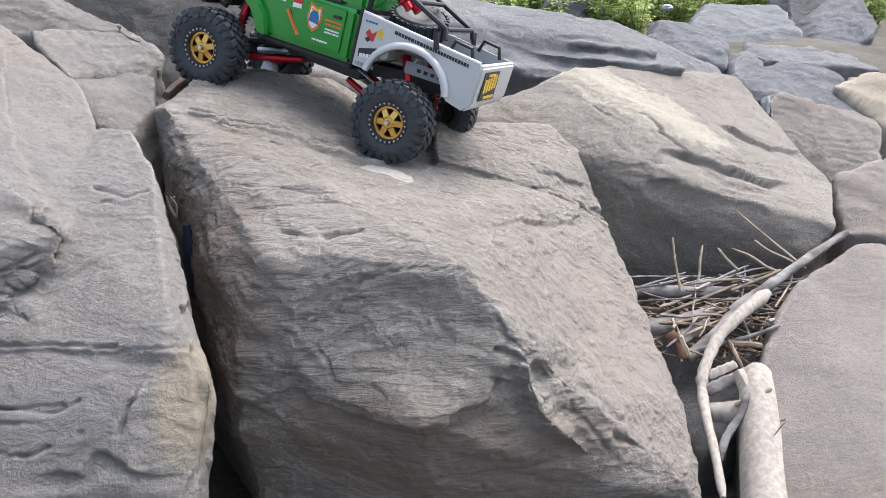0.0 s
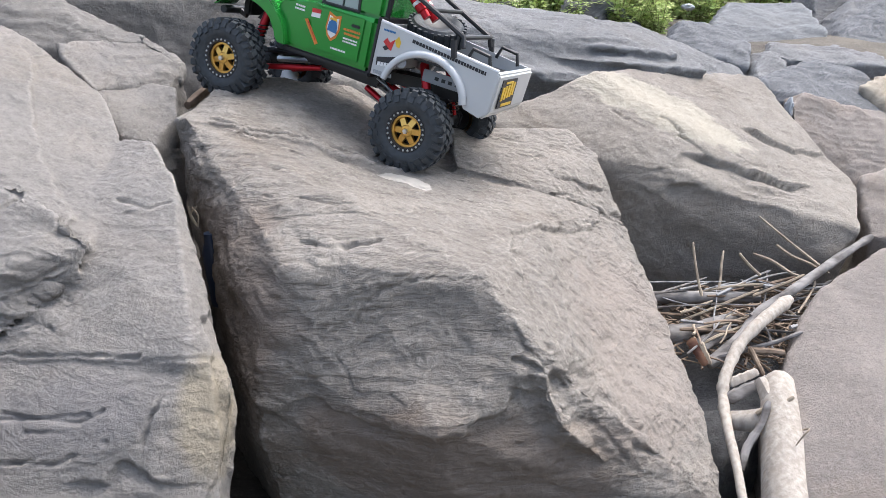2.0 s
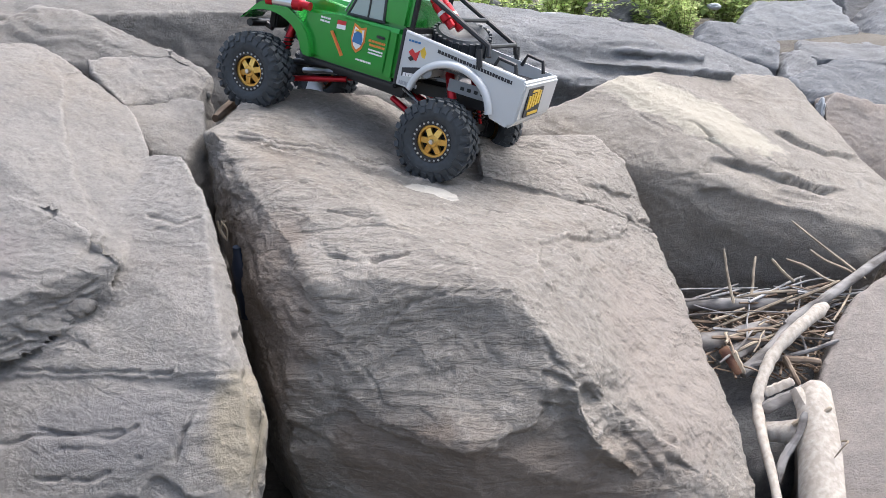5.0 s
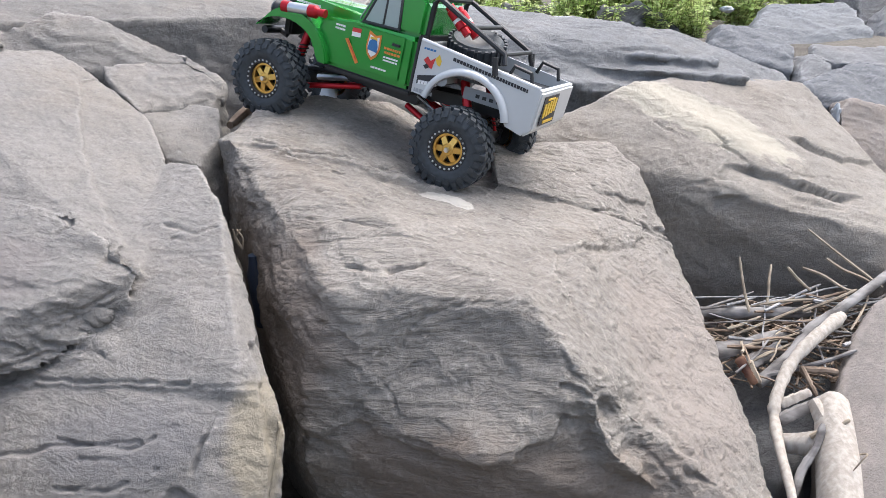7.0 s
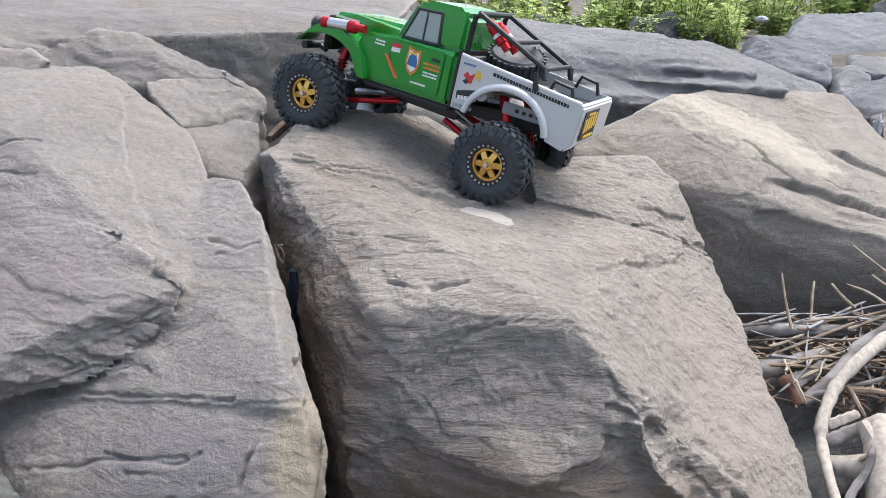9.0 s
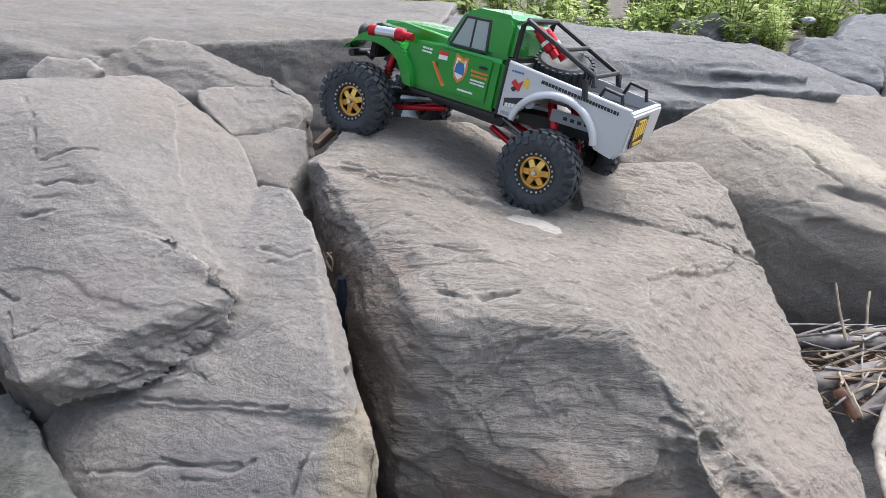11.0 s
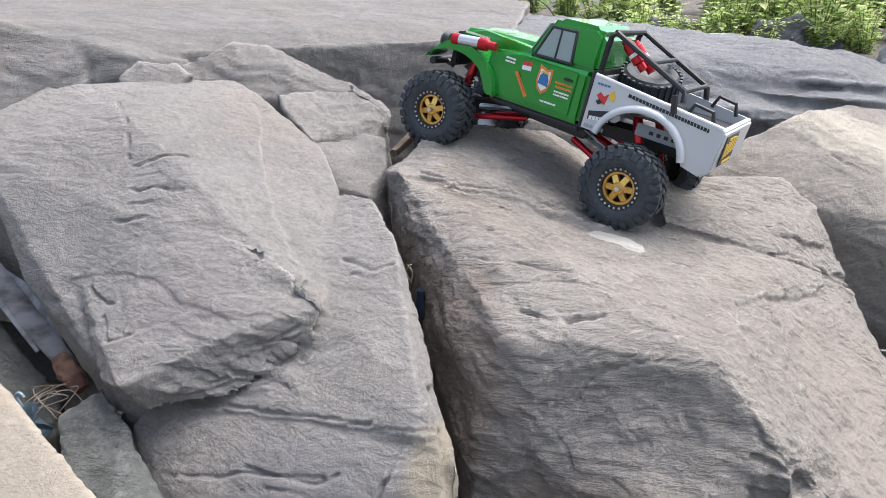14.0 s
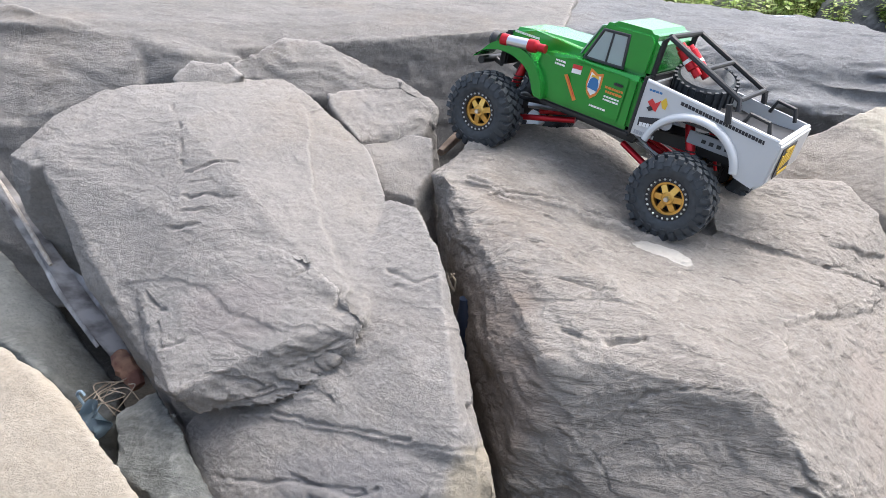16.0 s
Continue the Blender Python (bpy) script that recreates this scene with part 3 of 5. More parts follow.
boulder("boulder", [
    [(-1.7, 1.2, 1.28), (-1.21, 1.25, 1.25), (-1.01, 1.29, 1.22), (-0.80, 1.34, 1.19), (-0.60, 1.52, 1.195), (-0.2, 1.75, 1.19), (-0.2, 2.6, 1.25), (-1.0, 2.7, 1.3), (-1.8, 2.4, 1.34),
     (-1.7, 1.1, 0.6), (-0.8, 1.34, 0.8), (-0.2, 1.75, 0.7), (-0.2, 2.6, 0.6), (-1.8, 2.4, 0.6)],
    [(-1.6, 1.22, 1.27), (-1.216, 1.29, 1.278), (-1.13, 1.29, 1.255), (-1.05, 1.295, 1.232), (-0.985, 1.29, 1.214), (-0.95, 1.26, 1.176), (-0.94, 1.245, 1.14), (-1.006, 1.22, 1.135), (-1.084, 1.19, 1.11), (-1.147, 1.15, 1.08), (-1.5, 1.05, 1.06),
     (-1.0, 1.15, 0.7), (-1.4, 1.1, 0.7), (-0.95, 1.5, 0.8), (-1.6, 1.6, 0.8)],
    [(-1.0, 1.30, 1.222), (-0.90, 1.335, 1.208), (-0.80, 1.37, 1.184), (-0.79, 1.315, 1.172), (-0.83, 1.285, 1.178), (-0.86, 1.275, 1.192), (-0.927, 1.268, 1.185), (-0.95, 1.28, 1.20), (-0.92, 1.25, 1.14), (-0.865, 1.258, 1.165), (-0.848, 1.26, 1.14),
     (-0.79, 1.30, 1.12), (-0.9, 1.25, 0.8), (-0.75, 1.4, 0.8), (-1.0, 1.5, 0.8)],
    [(-0.868, 1.29, 1.193), (-0.775, 1.33, 1.180), (-0.783, 1.305, 1.165), (-0.844, 1.265, 1.163), (-0.825, 1.268, 1.137), (-0.76, 1.31, 1.14), (-0.8, 1.35, 0.9), (-0.86, 1.3, 0.9)],
], SANDSTONE, "broad smooth sandstone slab with a broken layered front edge", 0.0065, 1, 0.003, 0.002, 0.0016, (-3, 6, 0), seed=31)
boulder("boulder", [
    [(-0.25, 1.75, 1.19), (-0.05, 1.75, 1.16), (0.30, 1.74, 1.118), (0.52, 1.78, 1.115), (0.75, 1.80, 1.03), (0.998, 1.80, 0.90), (0.941, 1.90, 0.983), (0.889, 1.95, 1.039), (0.72, 2.0, 1.098), (0.595, 2.0, 1.137), (0.45, 2.35, 1.15), (-0.2, 2.5, 1.22),
     (-0.2, 1.7, 0.95), (0.3, 1.66, 1.0), (0.6, 1.7, 0.98), (-0.2, 1.85, 0.6), (0.9, 1.9, 0.6), (0.9, 2.2, 0.6), (-0.2, 2.5, 0.6)],
    [(0.05, 1.70, 1.04), (0.35, 1.64, 1.03), (0.62, 1.68, 1.03), (0.6, 1.75, 1.06), (0.1, 1.75, 1.09), (0.1, 1.75, 0.8), (0.6, 1.75, 0.8)],
    *[[(x0, yf + 0.02, z0), (x0 + 0.18, yf - 0.02, z0 - 0.012), (x0 + w, yf + 0.03, z0 - 0.03), (x0 + w, yf + 0.3, z0 + 0.0), (x0, yf + 0.3, z0 + 0.03),
       (x0, yf + 0.03, z0 - 0.035), (x0 + w, yf + 0.04, z0 - 0.065), (x0 + w, yf + 0.3, z0 - 0.06), (x0, yf + 0.3, z0 - 0.03)]
      for x0, w, yf, z0 in ((-0.10, 0.45, 1.69, 1.10), (0.05, 0.5, 1.655, 1.065), (0.32, 0.40, 1.70, 1.08), (0.30, 0.36, 1.75, 1.112), (-0.15, 0.4, 1.74, 1.145))],
], LEDGE_STONE, "long blue-grey rock ledge split into thin beds", 0.006, 1, 0.003, 0.0025, 0.0024, (0, 12, 10), seed=37)
boulder("boulder", [
    [(0.15, 1.45, 0.969), (0.413, 1.583, 1.056), (0.67, 1.84, 1.05), (0.91, 1.87, 1.02), (0.964, 1.66, 0.905), (0.965, 1.44, 0.84), (0.88, 1.27, 0.803), (0.745, 1.285, 0.832), (0.64, 1.415, 0.882), (0.551, 1.453, 0.915),
     (0.436, 1.472, 0.978), (0.382, 1.487, 0.998), (0.273, 1.44, 0.966), (0.42, 1.40, 0.70), (0.54, 1.385, 0.69), (0.82, 1.25, 0.74), (0.83, 1.27, 0.6), (0.45, 1.42, 0.45), (0.15, 1.5, 0.5), (0.6, 1.8, 0.5), (0.95, 1.7, 0.5)],
    [(0.44, 1.50, 0.985), (0.60, 1.50, 0.925), (0.72, 1.42, 0.885), (0.80, 1.55, 0.915), (0.62, 1.66, 0.99), (0.5, 1.62, 1.02), (0.55, 1.6, 0.9)],
    [(0.62, 1.60, 0.985), (0.80, 1.60, 0.935), (0.90, 1.72, 0.965), (0.78, 1.84, 1.035), (0.65, 1.8, 1.05), (0.75, 1.7, 0.9)],
], PALE_STONE, "slanting sandstone boulder with a pale cream top and dark front", 0.0045, 1, 0.002, 0.0012, 0.0014, (-8, 22, 0), seed=41, cracks=PALE_CRACKS, steps=PALE_STEPS,
   rough=(((0.72, 1.36, 0.865), 0.10, 0.008),))
boulder("boulder", [
    [(0.92, 1.26, 0.775), (1.06, 1.32, 0.74), (0.73, 1.12, 0.745), (0.66, 1.04, 0.72), (0.52, 0.84, 0.66), (0.45, 0.66, 0.60), (0.62, 0.60, 0.64), (0.9, 0.7, 0.66), (1.1, 1.0, 0.7),
     (0.5, 0.7, 0.2), (0.7, 1.2, 0.3), (1.1, 1.3, 0.3), (1.1, 0.7, 0.2)],
], BROWN_STONE, "smooth grey-brown boulder beside the driftwood", 0.006, 3, 0.006, 0.001, 0.001, seed=47)
boulder("boulder", [[(1.05, 1.58, 0.83), (1.24, 1.68, 0.86), (1.5, 1.7, 0.85), (1.4, 1.42, 0.72), (1.02, 1.44, 0.73), (1.03, 1.5, 0.4), (1.5, 1.5, 0.4), (1.4, 1.75, 0.4)]],
        BROWN_STONE, "rounded purple-brown boulder among the rocks", 0.009, 4, 0.008, 0.002, 0.002, seed=51)
boulder("boulder", [[(0.971, 1.78, 0.967), (1.018, 1.82, 0.989), (1.149, 1.85, 0.96), (1.329, 1.85, 0.897), (1.254, 1.70, 0.795), (1.093, 1.66, 0.788), (0.948, 1.70, 0.896), (1.05, 2.0, 0.95), (1.4, 2.0, 0.9), (1.0, 1.75, 0.5), (1.3, 1.7, 0.5), (1.2, 2.0, 0.5)]],
        BROWN_STONE, "angular brown-grey boulder with a flat dark face", 0.006, 1, 0.004, 0.002, 0.002, seed=53)

boulder("boulder", [[(-0.80, 0.66, 0.945), (-0.76, 0.65, 0.94), (-0.68, 0.61, 0.93), (-0.62, 0.59, 0.91), (-0.49, 0.52, 0.865), (-0.45, 0.45, 0.80), (-0.62, 0.40, 0.86), (-0.95, 0.45, 0.92), (-1.0, 0.62, 0.93),
                     (-0.5, 0.5, 0.3), (-0.7, 0.62, 0.3), (-1.0, 0.6, 0.3), (-0.9, 0.4, 0.3)]],
        TAN_STONE, "smooth tan sandstone boulder close to the path", 0.006, 5, 0.006, 0.001, 0.0012, seed=61)
boulder("boulder", [[(-0.70, 0.73, 0.79), (-0.66, 0.77, 0.81), (-0.60, 0.72, 0.815), (-0.52, 0.66, 0.74), (-0.56, 0.62, 0.75), (-0.66, 0.66, 0.76), (-0.6, 0.65, 0.35), (-0.72, 0.72, 0.35), (-0.55, 0.75, 0.35)]],
        GREEN_STONE, "small greenish-grey stone wedged under a boulder", 0.005, 3, 0.006, 0.002, 0.002, seed=63)
boulder("boulder", [[(-1.12, 1.00, 0.92), (-0.99, 0.945, 0.85), (-0.80, 0.86, 0.73), (-0.77, 0.80, 0.70), (-0.87, 0.79, 0.80), (-0.96, 0.83, 0.84), (-1.15, 0.85, 0.92), (-0.8, 0.8, 0.35), (-1.2, 0.9, 0.35), (-1.0, 1.05, 0.35)]],
        GREEN_STONE, "dark grey-green stone in a deep gap", 0.007, 3, 0.005, 0.002, 0.002, seed=65)
boulder("boulder", [[(-0.83, 1.17, 1.16), (-0.80, 1.20, 1.185), (-0.74, 1.21, 1.182), (-0.71, 1.20, 1.16), (-0.82, 1.24, 1.1), (-0.72, 1.25, 1.1), (-0.76, 1.16, 1.12)]],
        GREY_STONE, "small grey stone resting on a boulder", 0.005, 2, 0.003, 0.001, 0.0015, seed=66)
boulder("boulder", [[(-0.30, 1.60, 1.05), (-0.12, 1.56, 1.035), (0.02, 1.60, 0.97), (-0.05, 1.75, 1.1), (-0.35, 1.75, 1.12), (-0.4, 1.6, 1.0), (-0.3, 1.55, 0.6), (0.0, 1.6, 0.6), (-0.1, 1.8, 0.6)]],
        GREY_STONE, "pale grey stone in a hollow behind a boulder", 0.008, 3, 0.008, 0.003, 0.002, seed=67)
for corners, mat, label, seed in (
    ([(0.809, 2.28, 1.08), (0.872, 2.36, 1.14), (1.025, 2.40, 1.117), (1.088, 2.30, 1.073), (1.043, 2.20, 1.013), (0.912, 2.20, 1.042)], BLUE_STONE, "broken blue-grey block on the bank", 71),
    ([(1.07, 2.60, 1.118), (1.225, 2.85, 1.186), (1.53, 2.90, 1.189), (1.456, 2.55, 1.103), (1.414, 2.45, 1.008), (1.174, 2.45, 1.039)], PALE_BLUE_STONE, "wide pale blue-grey slab on the bank", 73),
    ([(1.062, 2.20, 1.023), (1.126, 2.28, 1.052), (1.18, 2.25, 1.035), (1.116, 2.15, 0.999), (1.031, 2.12, 0.988)], LEDGE_STONE, "small angular grey rock among larger ones", 74),
    ([(1.392, 2.42, 1.005), (1.484, 2.50, 1.063), (1.567, 2.50, 1.039), (1.548, 2.42, 1.003)], DARK_STONE, "small dark angular rock on the bank", 75),
    ([(1.532, 2.70, 1.101), (1.651, 2.80, 1.178), (1.794, 2.80, 1.241), (1.832, 2.70, 1.135), (1.627, 2.50, 1.04), (1.476, 2.50, 1.072)], BLUE_STONE, "dark blue-grey boulder at the edge of the bank", 76),
    ([(1.572, 2.95, 1.173), (1.625, 3.0, 1.25), (1.82, 3.0, 1.253), (1.658, 2.85, 1.152), (1.545, 2.80, 1.115)], DARK_STONE, "dark angular rock at the edge of the bank", 77),
    ([(1.12, 2.26, 1.045), (1.20, 2.42, 1.072), (1.50, 2.42, 1.062), (1.56, 2.22, 1.02), (1.30, 2.20, 1.03)], LEDGE_STONE, "low grey rock filling a gap on the bank", 79),
    ([(0.981, 2.0, 0.991), (1.079, 2.10, 1.009), (1.256, 2.25, 1.031), (1.373, 2.20, 1.006), (1.472, 2.10, 0.944), (1.385, 1.95, 0.898), (1.083, 1.95, 0.957), (1.019, 1.95, 0.942)], BLUE_STONE, "flat-topped blue-grey rock on the bank", 72),
):
    mid_x, mid_y = sum(c[0] for c in corners) / len(corners), sum(c[1] for c in corners) / len(corners)
    foot = [(mid_x + 0.85 * (x - mid_x), mid_y + 0.85 * (y - mid_y) + 0.02, 0.72) for x, y, z in corners]
    rear = [(mid_x + 0.8 * (x - mid_x), y + 0.16, z - 0.03) for x, y, z in corners]
    boulder("boulder", [corners + rear + foot], mat, label, 0.008, 1, 0.004, 0.003, 0.003, seed=seed)
boulder("boulder", [[(1.30, 2.05, 0.98), (1.45, 2.15, 1.02), (1.75, 2.1, 1.0), (1.8, 1.9, 0.9), (1.4, 1.92, 0.88), (1.4, 2.0, 0.5), (1.8, 2.0, 0.5), (1.6, 2.2, 0.5)]],
        TAN_STONE, "tan stone with dark stains among grey rocks", 0.012, 3, 0.008, 0.003, 0.003, seed=78)
boulder("boulder", [[(0.48, 2.66, 1.08), (0.56, 2.72, 1.19), (0.70, 2.75, 1.2), (0.86, 2.70, 1.12), (0.6, 2.6, 0.9), (0.85, 2.8, 0.9), (0.5, 2.85, 0.9)]],
        DARK_STONE, "dark jagged stone below the weeds", 0.012, 2, 0.012, 0.006, 0.004, seed=80)
boulder("boulder", [[(0.15, 2.75, 1.12), (0.22, 2.80, 1.20), (0.40, 2.80, 1.19), (0.46, 2.75, 1.1), (0.2, 2.7, 0.9), (0.45, 2.9, 0.9), (0.2, 2.95, 0.9)]],
        DARK_STONE, "dark jagged stone below the weeds", 0.012, 2, 0.012, 0.006, 0.004, seed=81)
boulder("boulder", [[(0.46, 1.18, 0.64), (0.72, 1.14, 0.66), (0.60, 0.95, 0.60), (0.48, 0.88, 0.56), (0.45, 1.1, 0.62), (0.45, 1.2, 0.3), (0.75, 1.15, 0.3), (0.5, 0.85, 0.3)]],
        DARK_STONE, "dark stone under the driftwood", 0.009, 4, 0.010, 0.002, 0.002, seed=83)

# ground: one sheet from the foot of the bank to the horizon
bm = bmesh.new()
lines = sorted({round(v, 3) for v in [*np.linspace(-3, 5, 65), *np.linspace(-60, 60, 31)]})
rows_ = []
for y in lines:
    rows_.append([bm.verts.new((x, y, 0.48 + 0.59 * (lambda t: t * t * (3 - 2 * t))(min(1, max(0, (y - 1.2) / 1.35))) + 0.03 * noise.noise((x * 3, y * 3, 0)) + 0.006 * max(0, y - 6))) for x in lines])
for a, b in zip(rows_[:-1], rows_[1:]):
    for i in range(len(a) - 1):
        bm.faces.new((a[i], a[i + 1], b[i + 1], b[i]))
me = bpy.data.meshes.new("ground")
bm.to_mesh(me)
bm.free()
me.polygons.foreach_set("use_smooth", np.ones(len(me.polygons), dtype=bool))
me.materials.append(GRAVEL)
tagged(new("ground", me), "dark gravel and soil between the rocks", "ground", kind="structure")


# ---- mesh helpers ----
def part(name, bm, mat, parent=None, label="", smooth=True):
    me = bpy.data.meshes.new(name)
    bmesh.ops.recalc_face_normals(bm, faces=bm.faces[:])
    bm.to_mesh(me)
    bm.free()
    me.materials.append(mat)
    if smooth:
        me.polygons.foreach_set("use_smooth", np.ones(len(me.polygons), dtype=bool))
        me.set_sharp_from_angle(angle=radians(38))
    ob = new(name, me)
    if parent:
        ob.parent = parent
    if label:
        tagged(ob, label)
    return ob


def tube(points, radii, sides=10, bm=None, flat=1.0, knots=0.0, seed=0):
    """A round bar along points, with a radius at each point and closed ends."""
    bm = bm or bmesh.new()
    rnd = random.Random(seed)
    points = [Vector(p) for p in points]
    if isinstance(radii, (int, float)):
        radii = [radii] * len(points)
    rings = []
    side = None
    for i, p in enumerate(points):
        way = (points[min(i + 1, len(points) - 1)] - points[max(i - 1, 0)]).normalized()
        if side is None:
            side = way.orthogonal().normalized()
        side = (side - way * side.dot(way)).normalized()
        up = way.cross(side)
        ring = []
        for k in range(sides):
            a = 2 * math.pi * k / sides
            r = radii[i] * (1 + knots * rnd.uniform(-1, 1))
            ring.append(bm.verts.new(p + side * math.cos(a) * r + up * math.sin(a) * r * flat))
        rings.append(ring)
    for a, b in zip(rings[:-1], rings[1:]):
        for k in range(sides):
            bm.faces.new((a[k], a[(k + 1) % sides], b[(k + 1) % sides], b[k]))
    bm.faces.new(rings[0][::-1])
    bm.faces.new(rings[-1])
    return bm


def prism(outline, y0, y1, bevel=0.0, bm=None, seg=2):
    """An outline in x, z drawn out from y0 to y1."""
    bm = bm or bmesh.new()
    a = [bm.verts.new((x, y0, z)) for x, z in outline]
    b = [bm.verts.new((x, y1, z)) for x, z in outline]
    made = [bm.faces.new(a), bm.faces.new(b[::-1])]
    for i in range(len(a)):
        j = (i + 1) % len(a)
        made.append(bm.faces.new((a[j], a[i], b[i], b[j])))
    if bevel:
        edges = {e for f in made for e in f.edges}
        bmesh.ops.bevel(bm, geom=list(edges), offset=bevel, segments=seg, affect="EDGES", clamp_overlap=True)
    return bm


def block(cx, cy, cz, sx, sy, sz, bevel=0.0, bm=None):
    x, z = sx / 2, sz / 2
    return prism([(cx - x, cz - z), (cx + x, cz - z), (cx + x, cz + z), (cx - x, cz + z)], cy - sy / 2, cy + sy / 2, bevel, bm)


def lathe(profile, sides=40, bm=None, y=0.0, cx=0.0, cz=0.0):
    """A profile of (radius, along y) turned about the y axis through (cx, cz)."""
    bm = bm or bmesh.new()
    rings = []
    for r, h in profile:
        if r < 1e-6:
            rings.append([bm.verts.new((cx, y + h, cz))])
        else:
            rings.append([bm.verts.new((cx + r * math.cos(2 * math.pi * k / sides), y + h, cz + r * math.sin(2 * math.pi * k / sides))) for k in range(sides)])
    for a, b in zip(rings[:-1], rings[1:]):
        for k in range(sides):
            j = (k + 1) % sides
            if len(a) == 1 and len(b) > 1:
                bm.faces.new((a[0], b[j], b[k]))
            elif len(b) == 1 and len(a) > 1:
                bm.faces.new((a[k], a[j], b[0]))
            elif len(a) > 1:
                bm.faces.new((a[k], a[j], b[j], b[k]))
    return bm


RUBBER = plain("tyre_rubber", (0.030, 0.036, 0.042), 0.6, 0, 0.6, 140, 0.0012)
GOLD = plain("gold_anodised_metal", (0.66, 0.40, 0.11), 0.32, 0.9, 0.25, 90)
STEEL = plain("bright_steel", (0.6, 0.6, 0.6), 0.3, 1.0)
RED_METAL = plain("red_anodised_metal", (0.42, 0.012, 0.02), 0.3, 0.55, 0.1, 80)
GREEN_PAINT = plain("green_body_paint", (0.015, 0.25, 0.03), 0.25, 0.2, 0.06, 25, 0, 0.6)
SILVER_PAINT = plain("silver_white_body_paint", (0.52, 0.53, 0.535), 0.36, 0.15, 0.05, 30, 0, 0.3)
BLACK = plain("black_plastic", (0.016, 0.016, 0.018), 0.5, 0, 0.2, 100)
DARK_TRIM = plain("dark_trim", (0.03, 0.03, 0.033), 0.6)
GLASS = plain("tinted_window", (0.30, 0.36, 0.36), 0.12, 0.0, 0.1, 30, 0, 0.8)
WHITE = plain("white_print", (0.75, 0.75, 0.74), 0.45)
PRINT_RED = plain("red_print", (0.55, 0.03, 0.03), 0.45)
PRINT_ORANGE = plain("orange_print", (0.62, 0.2, 0.03), 0.45)
PRINT_BLUE = plain("blue_print", (0.03, 0.15, 0.35), 0.45)
PRINT_BLACK = plain("black_print", (0.02, 0.02, 0.025), 0.5)
PRINT_YELLOW = plain("yellow_print", (0.7, 0.45, 0.04), 0.45)
PRINT_GREY = plain("grey_print", (0.3, 0.31, 0.33), 0.5)

# ---- the model truck: x to its nose, y to its left side, z up; 0 under the rear axle ----
nose = Vector((-0.875, 0.40, 0.26)).normalized()
left = -(Vector((0.40, 0.913, -0.05)) - nose * nose.dot(Vector((0.40, 0.913, -0.05)))).normalized()
up = nose.cross(left)
hub_place = Vector((0.014, 1.035, 1.028))
GROW = 1.065  # wheels of about 0.128 m
eye_side = Vector((0.014, -0.011, 1.234))
base = eye_side + (hub_place - left * 0.105 - up * 0.06 - eye_side) * GROW
truck = new("model_truck")
truck.matrix_world = Matrix.Translation(base) @ Matrix((nose, left, up)).transposed().to_4x4() @ Matrix.Scale(GROW, 4)
tagged(truck, "green and silver radio-controlled rock crawler truck on a boulder", "toy truck")


